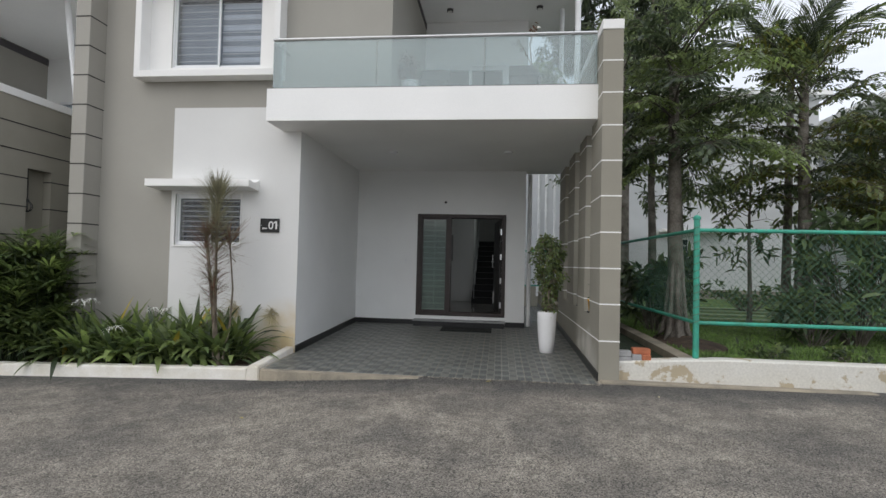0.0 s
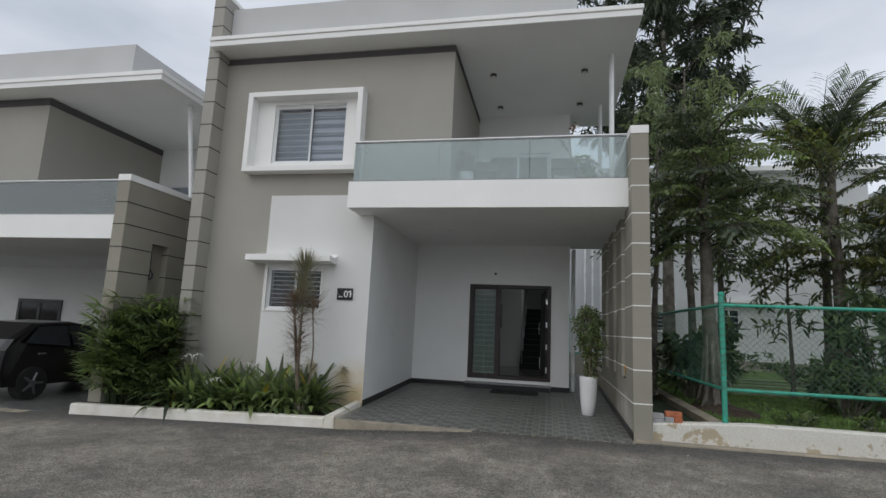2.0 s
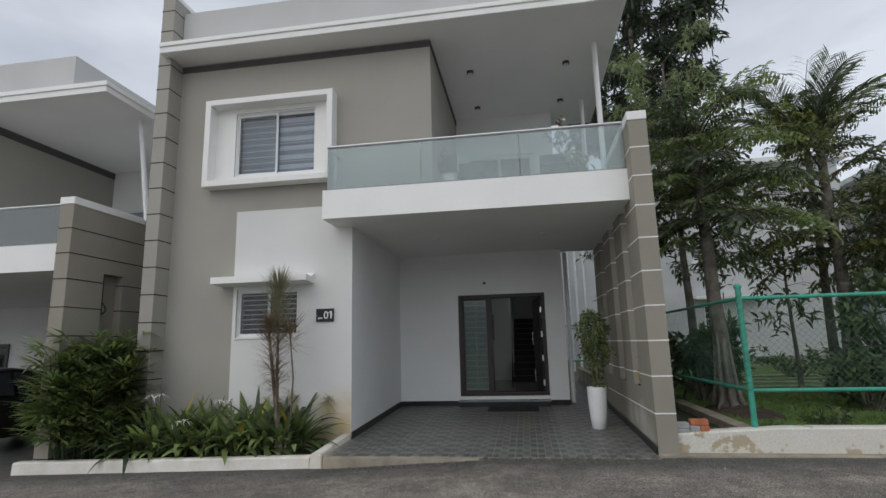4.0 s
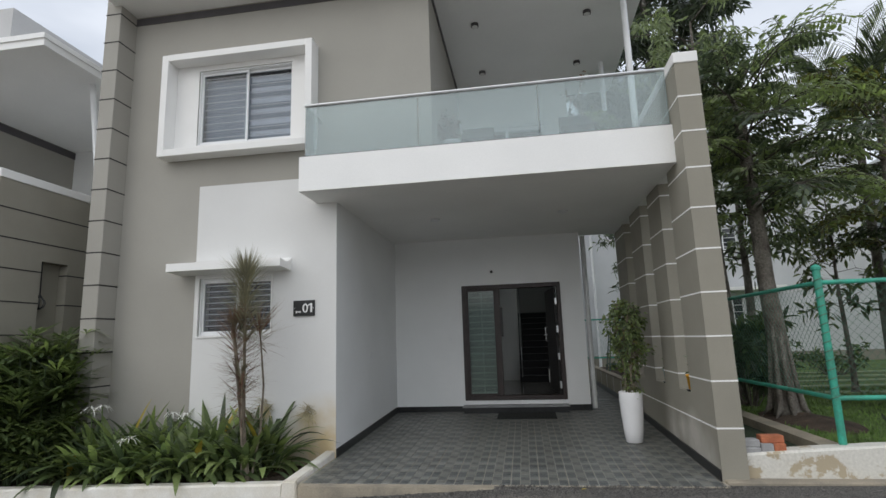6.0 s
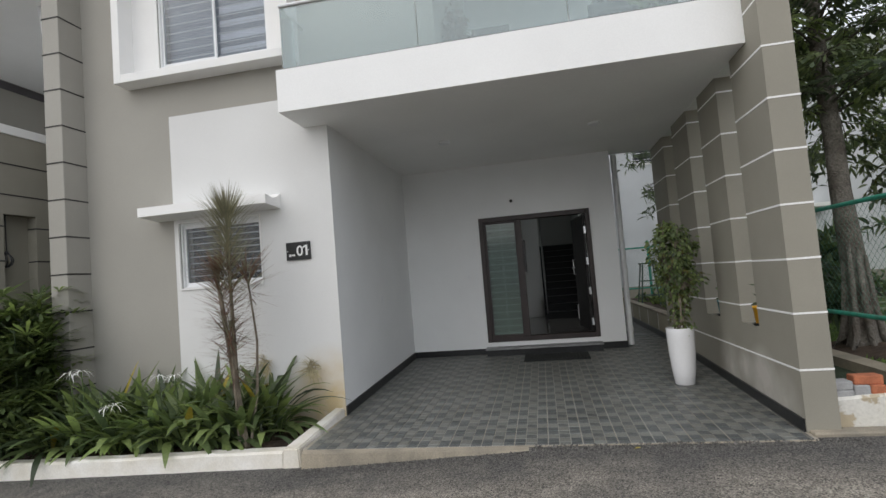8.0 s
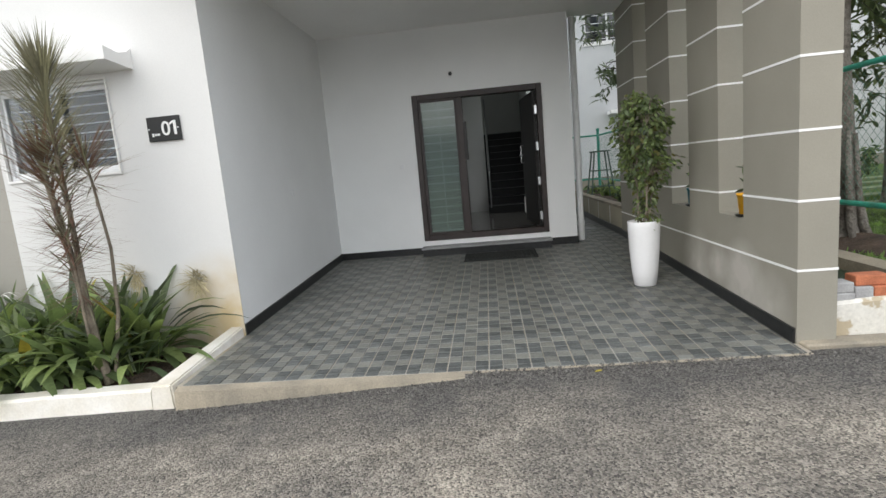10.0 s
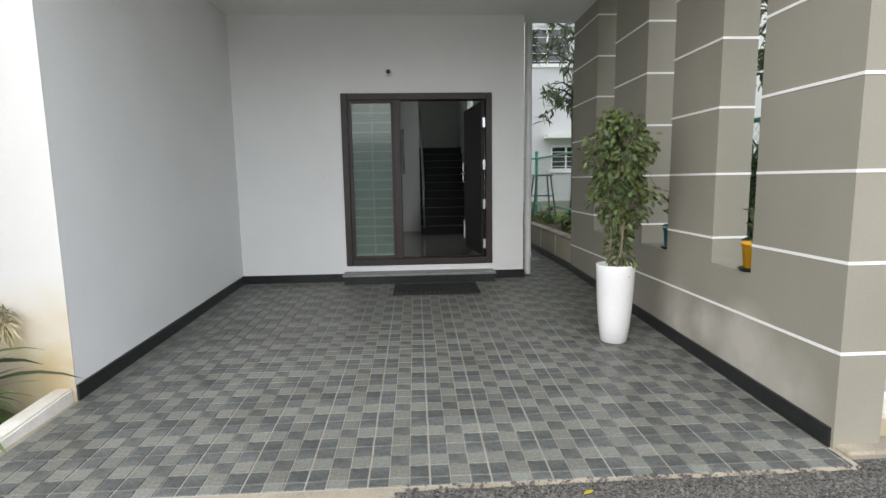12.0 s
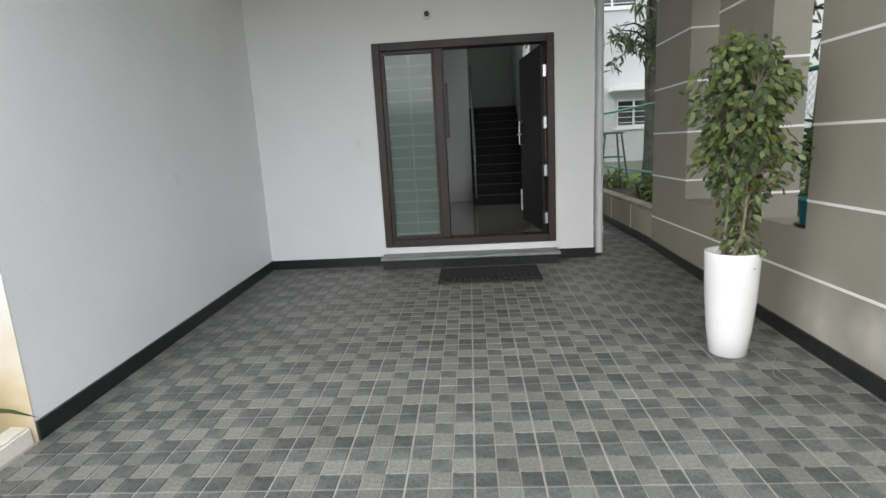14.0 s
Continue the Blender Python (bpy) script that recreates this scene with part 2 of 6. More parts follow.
PLATE = mat("black_plate", (0.012, 0.013, 0.014), 0.4, 0.1, 8, 90, 0.03)
LETTER = mat("white_letter", (0.8, 0.8, 0.79), 0.5, 0.02, 8, 60, 0)
# house white greyed evenly to bring the far walls' brightness down
FARWHITE = mat("greyed_white_paint", (0.60, 0.615, 0.63), 0.8, 0.05, 0.7, 40, 0.1)
GREENPAINT = mat("turquoise_green_paint", (0.035, 0.33, 0.235), 0.45, 0.14, 9, 70, 0.3, tint=(0.05, 0.24, 0.17))
WIRE = mat("green_wire", (0.085, 0.20, 0.14), 0.5, 0.1, 9, 70, 0)
POT_W = mat("white_glazed_pot", (0.8, 0.8, 0.81), 0.22, 0.015, 3, 40, 0.02)
POT_Y = mat("yellow_pot", (0.72, 0.36, 0.015), 0.45, 0.05, 6, 60, 0.05)
POT_B = mat("teal_pot", (0.02, 0.17, 0.21), 0.45, 0.06, 6, 60, 0.05)
BARK = mat("grey_bark", (0.185, 0.172, 0.15), 0.95, 0.25, 5, 45, 1.0, tint=(0.09, 0.075, 0.06), depth=0.03)
BARK_D = mat("dark_bark", (0.09, 0.08, 0.065), 0.95, 0.25, 5, 45, 0.6)
STEM = mat("pale_stem", (0.22, 0.185, 0.14), 0.9, 0.2, 9, 70, 0.5)
LEAF_DK = mat("dark_leaf", (0.078, 0.112, 0.060), 0.36, 0.15, 3, 40, 0, island=0.55)
LEAF_MD = mat("mid_leaf", (0.145, 0.198, 0.088), 0.36, 0.15, 3, 40, 0, island=0.5)
LEAF_LT = mat("light_leaf", (0.25, 0.32, 0.125), 0.36, 0.15, 3, 40, 0, island=0.45)
TREE_DK = mat("dark_tree_leaf", (0.066, 0.088, 0.058), 0.36, 0.15, 3, 40, 0, island=0.55)
TREE_MD = mat("mid_tree_leaf", (0.112, 0.143, 0.084), 0.36, 0.15, 3, 40, 0, island=0.5)
TREE_LT = mat("light_tree_leaf", (0.20, 0.245, 0.125), 0.36, 0.15, 3, 40, 0, island=0.45)
LEAF_OL = mat("olive_leaf", (0.19, 0.185, 0.055), 0.5, 0.15, 3, 40, 0, island=0.5)
LEAF_RD = mat("bronze_red_leaf", (0.19, 0.11, 0.09), 0.5, 0.15, 3, 40, 0, island=0.5)
LEAF_GR = mat("grey_olive_leaf", (0.24, 0.225, 0.175), 0.5, 0.15, 3, 40, 0, island=0.4)
for leaf_mat in (TREE_DK, TREE_MD, TREE_LT, LEAF_DK, LEAF_MD, LEAF_LT, LEAF_OL, LEAF_RD, LEAF_GR):
    leafy(leaf_mat)
LEAF_YL = mat("yellowed_leaf", (0.45, 0.36, 0.05), 0.5, 0.15, 3, 40, 0)
PETAL = mat("white_petal", (0.8, 0.8, 0.76), 0.6, 0.03, 5, 40, 0)
DRYLEAF = mat("dry_straw", (0.60, 0.53, 0.34), 0.9, 0.15, 5, 40, 0, island=0.3)
BRICK_O = mat("orange_brick", (0.44, 0.15, 0.075), 0.9, 0.15, 9, 90, 0.6)
BLOCK_G = mat("grey_paver", (0.36, 0.36, 0.36), 0.9, 0.1, 9, 90, 0.6)
CARPAINT = mat("black_car_paint", (0.010, 0.009, 0.010), 0.12, 0.1, 3, 50, 0)
CARGLASS = mat("dark_car_glass", (0.03, 0.035, 0.04), 0.05, 0.1, 3, 50, 0)
ALLOY = mat("dull_alloy", (0.16, 0.16, 0.165), 0.5, 0.05, 6, 60, 0, metal=0.6)
RUBBER = mat("black_rubber", (0.02, 0.02, 0.02), 0.85, 0.15, 9, 120, 0.3)
PVC = mat("grey_white_pipe", (0.76, 0.77, 0.77), 0.5, 0.06, 4, 60, 0.05)
MARBLE = mat("polished_grey_floor", (0.19, 0.182, 0.168), 0.12, 0.08, 2, 40, 0)
NOSING = mat("dull_stair_nosing", (0.11, 0.112, 0.115), 0.6, 0.1, 9, 120, 0.05)
STAIRSTONE = mat("black_stair_granite", (0.010, 0.010, 0.011), 0.5, 0.2, 20, 200, 0.03, spec=0.2)
INWALL = mat("interior_wall_paint", (0.62, 0.62, 0.61), 0.8, 0.02, 1, 60, 0.05)
MAT_FIBRE = mat("black_coir", (0.026, 0.029, 0.027), 0.95, 0.2, 30, 220, 1.0)
LAMP_GL = mat("lamp_glass", (0.7, 0.7, 0.68), 0.3, 0.02, 9, 60, 0)

# ---- mesh helpers ----
def link(name, me, m, parent=None, label=""):
    ob = new(name, me)
    for k in (m if isinstance(m, (list, tuple)) else [m]):
        me.materials.append(k)
    if parent:
        ob.parent = parent
        ob.matrix_parent_inverse = parent_world(parent).inverted()
    if label:
        ob["label"] = label
    return ob


def parent_world(ob):
    w = ob.matrix_basis.copy()
    while ob.parent:
        w = ob.parent.matrix_basis @ ob.matrix_parent_inverse @ w if ob.parent.parent is None else w
        ob = ob.parent
    return w


def part(name, bm, m, parent=None, label="", smooth=False):
    me = bpy.data.meshes.new(name)
    bmesh.ops.recalc_face_normals(bm, faces=bm.faces[:])
    if smooth:
        for f in bm.faces:
            f.smooth = True
    bm.to_mesh(me)
    bm.free()
    return link(name, me, m, parent, label)


def thing(name, at, label, category, group="", kind=""):
    ob = new(name)
    ob.empty_display_size = 0.1
    ob.matrix_basis = Matrix.Translation(at)
    return tagged(ob, label, category, group, kind)


def boxes(*bs, bevel=0.0, seg=1):
    """Boxes (x0, x1, y0, y1, z0, z1) in one bmesh."""
    bm = bmesh.new()
    for x0, x1, y0, y1, z0, z1 in bs:
        v = [bm.verts.new(p) for p in ((x0, y0, z0), (x1, y0, z0), (x1, y1, z0), (x0, y1, z0), (x0, y0, z1), (x1, y0, z1), (x1, y1, z1), (x0, y1, z1))]
        for f in ((3, 2, 1, 0), (4, 5, 6, 7), (0, 1, 5, 4), (1, 2, 6, 5), (2, 3, 7, 6), (3, 0, 4, 7)):
            bm.faces.new([v[i] for i in f])
    if bevel:
        bmesh.ops.bevel(bm, geom=bm.edges[:], offset=bevel, segments=seg, profile=0.5, affect="EDGES")
    return bm


def pierced(xs, zs, y0, y1, holes, turn=False):
    """A wall on a grid of xs and zs with cells left out where holes (x0, x1, z0, z1) lie, as one closed shell; turn swaps x and y."""
    xs, zs = sorted(xs), sorted(zs)
    full = {(i, k): not any(h[0] - 1e-6 <= xs[i] and xs[i + 1] <= h[1] + 1e-6 and h[2] - 1e-6 <= zs[k] and zs[k + 1] <= h[3] + 1e-6 for h in holes)
            for i in range(len(xs) - 1) for k in range(len(zs) - 1)}
    bm, made = bmesh.new(), {}

    def v(i, k, s):
        if (i, k, s) not in made:
            x, y = xs[i], (y0, y1)[s]
            made[i, k, s] = bm.verts.new((y, x, zs[k]) if turn else (x, y, zs[k]))
        return made[i, k, s]
    for (i, k), f in full.items():
        if not f:
            continue
        for s in (0, 1):
            bm.faces.new((v(i, k, s), v(i + 1, k, s), v(i + 1, k + 1, s), v(i, k + 1, s)))
        for (a, b), (p, q) in (((-1, 0), ((i, k), (i, k + 1))), ((1, 0), ((i + 1, k), (i + 1, k + 1))), ((0, -1), ((i, k), (i + 1, k))), ((0, 1), ((i, k + 1), (i + 1, k + 1)))):
            if not full.get((i + a, k + b), False):
                bm.faces.new((v(*p, 0), v(*q, 0), v(*q, 1), v(*p, 1)))
    return bm


def hexa(bm, lo, hi):
    """A solid between two quads of four corners each."""
    a, b = [bm.verts.new(p) for p in lo], [bm.verts.new(p) for p in hi]
    bm.faces.new(a[::-1])
    bm.faces.new(b)
    for i in range(4):
        bm.faces.new((a[i], a[(i + 1) % 4], b[(i + 1) % 4], b[i]))
    return bm


def tube(bm, pts, radii, sides=8, caps=True):
    """A tube through points, with a radius for each."""
    pts = [Vector(p) for p in pts]
    if not isinstance(radii, (list, tuple)):
        radii = [radii] * len(pts)
    rings = []
    for i, p in enumerate(pts):
        d = (pts[min(i + 1, len(pts) - 1)] - pts[max(i - 1, 0)]).normalized()
        u = d.cross(Vector((0, 0, 1)) if abs(d.z) < 0.9 else Vector((1, 0, 0))).normalized()
        w = d.cross(u)
        rings.append([bm.verts.new(p + (u * math.cos(a) + w * math.sin(a)) * radii[i]) for a in (2 * math.pi * k / sides for k in range(sides))])
    for a, b in zip(rings, rings[1:]):
        for k in range(sides):
            bm.faces.new((a[k], a[(k + 1) % sides], b[(k + 1) % sides], b[k]))
    if caps:
        bm.faces.new(rings[0][::-1])
        bm.faces.new(rings[-1])
    return bm


def lathe(bm, at, profile, sides=32):
    """A turned solid about the upright line at (x, y): profile of (radius, z)."""
    rings = []
    for r, z in profile:
        rings.append([bm.verts.new((at[0] + r * math.cos(a), at[1] + r * math.sin(a), z)) for a in (2 * math.pi * k / sides for k in range(sides))])
    for a, b in zip(rings, rings[1:]):
        for k in range(sides):
            bm.faces.new((a[k], a[(k + 1) % sides], b[(k + 1) % sides], b[k]))
    bm.faces.new(rings[0][::-1])
    bm.faces.new(rings[-1])
    return bm


class Leaves:
    """Collects many bent blades and makes one mesh of them."""
    def __init__(self):
        self.v, self.f, self.mi = [], [], []

    def blade(self, base, way, side, length, width, droop=0.3, n=3, wide=0.4, fold=0.0, mi=0):
        """A blade from base along way; wide: where along it is widest; droop: how far it bends down."""
        base, way, side = Vector(base), Vector(way).normalized(), Vector(side).normalized()
        i0 = len(self.v)
        p, d = base.copy(), way.copy()
        for k in range(n + 1):
            s = k / n
            w = width * 0.5 * (max(0.15, s / wide) if s < wide else max(0.0, (1 - s) / (1 - wide)) ** 0.7)
            if k == n:
                self.v.append(tuple(p))
            else:
                self.v.append(tuple(p - side * w))
                self.v.append(tuple(p + side * w))
            d = (d + Vector((0, 0, -droop / n))).normalized()
            p = p + d * (length / n)
        for k in range(n - 1):
            a = i0 + 2 * k
            self.f.append((a, a + 1, a + 3, a + 2))
            self.mi.append(mi)
        a = i0 + 2 * (n - 1)
        self.f.append((a, a + 1, a + 2))
        self.mi.append(mi)

    def obj(self, name, mats, parent=None, label=""):
        me = bpy.data.meshes.new(name)
        me.from_pydata(self.v, [], self.f)
        me.polygons.foreach_set("material_index", self.mi)
        me.polygons.foreach_set("use_smooth", [True] * len(self.f))
        me.update()
        return link(name, me, mats, parent, label)


def rand_dir(rng, up=0.0):
    v = Vector((rng.gauss(0, 1), rng.gauss(0, 1), rng.gauss(0, 1) + up))
    return v.normalized() if v.length > 1e-6 else Vector((0, 0, 1))


# ---- ground ----
XR = [(-400, -2.0), (-40, -1.9), (-14, -0.66), (-10, -0.48), (-7.5, -0.36), (-2.8, -0.215), (-0.8, -0.092), (1.6, -0.078), (5, -0.055), (40, 0.1), (400, 0.1)]


def road_z(x):
    for (a, za), (b, zb) in zip(XR, XR[1:]):
        if a <= x <= b:
            return za + (zb - za) * (x - a) / (b - a)
    return XR[-1][1]


def floor_z(y):
    return -0.065 + 0.031 * (min(y, 10.4) - 5.85)


def ground_sheet():
    xs = sorted(set([a for a, _ in XR] + [-4000, 4000] + [x * 0.25 for x in range(-48, 49)] + list(range(-30, 31, 3))))
    ys = sorted(set([-4000, -400, -60, -20, -8, 400, 60, 4000] + [y * 0.25 for y in range(-16, 24)] + [5.62, 5.9, 20]))
    rng = random.Random(5)
    vs, fs = [], []
    for y in ys:
        for x in xs:
            z = road_z(max(-400, min(400, x)))
            if -12 < x < 12 and -4 < y < 5.4:
                z += 0.012 * noise.noise((x * 0.7, y * 0.7, 0)) + 0.004 * noise.noise((x * 3, y * 3, 4))
            if y > 6.0:
                z -= 0.25
            vs.append((x, y, z))
    w = len(xs)
    for j in range(len(ys) - 1):
        for i in range(w - 1):
            fs.append((j * w + i, j * w + i + 1, (j + 1) * w + i + 1, (j + 1) * w + i))
    me = bpy.data.meshes.new("road")
    me.from_pydata(vs, [], fs)
    me.polygons.foreach_set("use_smooth", [True] * len(fs))
    return tagged(link("road", me, ASPHALT), "worn grey asphalt lane in front of the villas", "road", kind="structure")


ground_sheet()

# porch floor bed, sloping to the street
bm = bmesh.new()
hexa(bm, [(-2.86, 5.73, -0.6), (1.40, 5.73, -0.6), (1.40, 10.4, -0.6), (-2.86, 10.4, -0.6)],
     [(-2.86, 5.73, floor_z(5.73) - 0.004), (1.40, 5.73, floor_z(5.73) - 0.004), (1.40, 10.4, floor_z(10.4) - 0.004), (-2.86, 10.4, floor_z(10.4) - 0.004)])
hexa(bm, [(0.60, 10.4, -0.6), (1.40, 10.4, -0.6), (1.40, 15.5, -0.6), (0.60, 15.5, -0.6)],
     [(0.60, 10.4, floor_z(10.4) - 0.004), (1.40, 10.4, floor_z(10.4) - 0.004), (1.40, 15.5, floor_z(10.4) - 0.004), (0.60, 15.5, floor_z(10.4) - 0.004)])
floor = tagged(part("floor", bm, GROUT), "porch floor of grey chequered tiles with pale grout", "floor", kind="structure")

# beige concrete apron that dies into the asphalt
bm = bmesh.new()
rng = random.Random(3)
prev = None
for i in range(0, 129):
    x = -2.835 + i * (4.205 / 128)
    wob = 0.02 * noise.noise((x * 3.3, 1.0, 0)) + 0.035 * rng.random()
    depth = 0.060 * max(0.0, min(1.0, (-0.72 - x) / 0.10)) + 0.014 + wob * 0.4 + 0.012 * noise.noise((x * 6, 5, 0))
    zt = floor_z(5.73) - 0.003
    row = [bm.verts.new((x, 5.728, zt)), bm.verts.new((x, 5.728 - depth * 0.8, zt - 0.012)), bm.verts.new((x, 5.728 - depth, road_z(x) - 0.02)), bm.verts.new((x, 5.728, road_z(x) - 0.1))]
    if prev:
        for a in range(4):
            bm.faces.new((prev[a], prev[(a + 1) % 4], row[(a + 1) % 4], row[a]))
    else:
        bm.faces.new(row)
    prev = row
bm.faces.new(prev[::-1])
tagged(part("ramp_edge", bm, CONCRETE), "sandy concrete edge between tiles and asphalt", "edging", kind="structure")

# ragged lip of asphalt lapping onto the tiles
bm = bmesh.new()
prev = None
for i in range(0, 121):
    x = -0.80 + i * (2.41 / 120)
    lap = 0.022 + 0.05 * noise.noise((x * 4.1, 7.0, 0)) + 0.035 * noise.noise((x * 17, 3.0, 0)) + (-0.04 if x < -0.7 else 0.0)
    y1 = 5.700 + 0.28 * lap
    zt = floor_z(5.73) - 0.006
    row = [bm.verts.new((x, 5.55, road_z(x) + 0.002)), bm.verts.new((x, 5.64, road_z(x) + 0.006 + 0.006 * noise.noise((x * 9, 0, 0)))), bm.verts.new((x, y1 - 0.02, zt + 0.003 * noise.noise((x * 23, 0, 0)))), bm.verts.new((x, y1, zt - 0.001)), bm.verts.new((x, y1, zt - 0.03))]
    if prev:
        for a in range(4):
            bm.faces.new((prev[a], row[a], row[a + 1], prev[a + 1]))
    prev = row
tagged(part("asphalt_edge", bm, ASPHALT), "ragged dark asphalt edge lapping onto the porch tiles", "road edge", kind="structure")

# loose stones along the broken asphalt edge
vs, fs = [], []
rng = random.Random(9)
for _ in range(2200):
    x = -2.9 + 4.6 * rng.random()
    y = (5.74 if x > -0.75 else 5.64) - 0.13 * abs(rng.gauss(0, 1))
    r, z = 0.003 + 0.010 * rng.random() ** 2, (road_z(x) + 0.004 if y < 5.64 else floor_z(5.73) - 0.002)
    k = len(vs)
    vs += [(x + r * rng.uniform(0.7, 1.3), y, z), (x, y + r * rng.uniform(0.7, 1.3), z), (x - r, y, z), (x, y - r, z), (x + r * rng.uniform(-0.3, 0.3), y, z + r), (x, y, z - r)]
    fs += [(k + a, k + b, k + 4) for a, b in ((0, 1), (1, 2), (2, 3), (3, 0))] + [(k + b, k + a, k + 5) for a, b in ((0, 1), (1, 2), (2, 3), (3, 0))]
me_g = bpy.data.meshes.new("gravel")
me_g.from_pydata(vs, [], fs)
tagged(link("gravel", me_g, mat("gravel_stone", (0.15, 0.142, 0.13), 0.9, 0.2, 20, 90, 0, island=0.6)), "loose gravel at the asphalt edge", "gravel", kind="stuff")

# ---- the villa ----
def bands(zs, x0, x1, y0, y1, h, out=0.003):
    return [(x0 - out, x1 + out, y0 - out, y1 + out, z - h / 2, z + h / 2) for z in zs]


YF, YB = 6.77, 10.0
house = thing("villa", (-2.2, 8.0, -0.1), "two-storey villa in white and greige paint with a carport", "house", kind="structure")
WX, WZ, VX, VZ = (-4.79, -3.735), (1.515, 2.295), (-4.95, -3.50), (4.24, 5.40)
part("front_wall", pierced([-6.06, *WX, *VX, -3.05, -2.85, -1.49], [-0.6, *WZ, 3.25, 3.70, *VZ, 6.42], YF, YF + 0.23,
     [(*WX, *WZ), (*VX, *VZ), (-2.85, -1.49, -0.6, 3.70), (-3.05, -2.85, 3.25, 3.70)]), GREIGE, house, "greige painted front wall")
part("white_panel", pierced([-4.86, *WX, -3.11, -2.828], [-0.6, *WZ, 3.25, 3.62], YF - 0.006, YF, [(*WX, *WZ), (-3.11, -2.828, 3.25, 3.62)]), WHITE_FRONT, house, "white painted panel stained near the ground")
part("porch_side_wall", boxes((-3.05, -2.83, YF + 0.001, YB + 0.2, -0.6, 3.25)), WHITE, house, "white side wall of the porch")
part("porch_back_wall", pierced([-2.83, -1.55, 0.275, 0.67], [-0.3, 0.257, 2.35, 3.25], YB, YB + 0.2, [(-1.55, 0.275, 0.257, 2.35)]), WHITE, house, "white back wall of the porch")
part("side_wall", pierced([YB + 0.2, 11.3, 13.2, 13.6, 14.6, 18.0], [-0.3, 1.0, 2.2, 2.5, 3.0, 3.25], 0.45, 0.668, [(13.6, 14.6, 2.2, 3.0), (11.3, 13.2, 1.0, 2.5)], True), WHITE, house, "white side wall")
part("upper_flank_wall", boxes((0.45, 0.668, 10.35, 18, 3.25, 6.42)), WHITE, house, "white upper side wall")
part("far_wall", boxes((-6.06, 0.45, 17.8, 18.0, -0.3, 6.42)), WHITE, house)
part("outer_side_wall", boxes((-6.06, -5.86, 7.0, 17.8, -0.6, 6.42)), WHITE, house)
part("upper_side_wall", boxes((-1.72, -1.49, YF + 0.23, 10.3, 3.7, 6.42)), GREIGE, house, "greige side wall of the balcony")
part("balcony_back_wall", pierced([-1.49, -1.31, 0.26, 0.66], [3.70, 5.54, 6.42], 10.1, 10.3, [(-1.31, 0.26, 3.70, 5.54)]), SOFFIT, house, "pale back wall of the balcony")
part("stripe", boxes((-6.06, -1.486, YF - 0.012, YF, 6.285, 6.395)), STRIPE, house, "charcoal band under the eaves")
part("stripe", boxes((-1.49, -1.478, YF, 10.1, 6.285, 6.395)), STRIPE, house, "charcoal band under the eaves")
part("balcony_slab", boxes((-3.11, 1.383, 6.175, 6.77, 3.25, 3.70)), SOFFIT, house, "white front edge of the balcony slab")
part("carport_ceiling", boxes((-3.05, 1.383, 6.77, 10.33, 3.25, 3.70)), SOFFIT, house, "white carport ceiling")
part("roof", boxes((-6.17, 1.64, 6.27, 10.9, 6.42, 6.53), bevel=0.008), SOFFIT, house, "white overhanging flat roof")
part("fascia", boxes((-6.17, 1.66, 6.245, 10.92, 6.53, 6.61), bevel=0.008), SOFFIT, house, "white stepped roof edge")
part("roof", boxes((-6.06, 0.66, 10.92, 18.0, 6.42, 6.61), bevel=0.008), SOFFIT, house, "white flat roof")
for pb in ((-6.05, 0.64, 6.70, 6.85, 6.61, 7.45), (0.49, 0.64, 6.85, 10.9, 6.61, 7.43), (-6.05, -5.9, 6.85, 18, 6.61, 7.43)):
    part("parapet", boxes(pb), GREY_CONC, house, "pale grey roof parapet")
ZP = [0.0 + 0.449 * k for k in range(1, 15)]
pil = part("pilaster", boxes((-6.30, -6.06, 6.44, 6.9, -0.6, 7.60), bevel=0.006), GREIGE, house, "greige fluted corner pilaster with dark joints")
for z in ZP + [6.95, 7.35]:
    part("joint", boxes((-6.303, -6.057, 6.437, 6.9, z - 0.009, z + 0.009)), LINE_DARK, pil)
part("cap", boxes((-6.31, -6.05, 6.43, 7.6, 7.60, 7.68)), LINE_WHITE, pil)
part("body_flank", boxes((-6.30, -6.06, 6.9, 7.6, -0.6, 7.60)), GREIGE, pil)

# slotted carport wall
PIERS = [(5.885, 6.60), (7.03, 7.68), (8.17, 8.92), (9.45, 10.33)]
X0, X1 = 1.385, 1.63
ZL = [0.875, 1.315, 1.76, 2.21, 2.65, 3.09]
slot_wall = tagged(part("wall_carport", pierced([5.885, 6.60, 7.03, 7.68, 8.17, 8.92, 9.45, 10.33], [-0.5, 0.70, 3.25, 4.29], X0, X1, [(6.60, 7.03, 0.70, 3.25), (7.68, 8.17, 0.70, 3.25), (8.92, 9.45, 0.70, 3.25)], True), TAUPE),
                   "taupe textured carport wall with open slots and white joints", "wall", kind="structure")
for a, b in PIERS:
    for z in ZL:
        part("white_joint", boxes((X0 - 0.003, X1 + 0.003, a - 0.003, b + 0.003, z - 0.008, z + 0.008)), LINE_WHITE, slot_wall)
part("white_joint", boxes((X0 - 0.003, X1 + 0.003, 5.882, 10.333, 0.417, 0.433)), LINE_WHITE, slot_wall)
for z in (3.50, 3.90):
    part("white_joint", boxes((X0 - 0.003, X1 + 0.003, 5.882, 10.333, z - 0.008, z + 0.008)), LINE_WHITE, slot_wall)
part("coping", boxes((X0 - 0.012, X1 + 0.004, 5.873, 10.34, 4.29, 4.415), bevel=0.006), LINE_WHITE, slot_wall, "white coping")

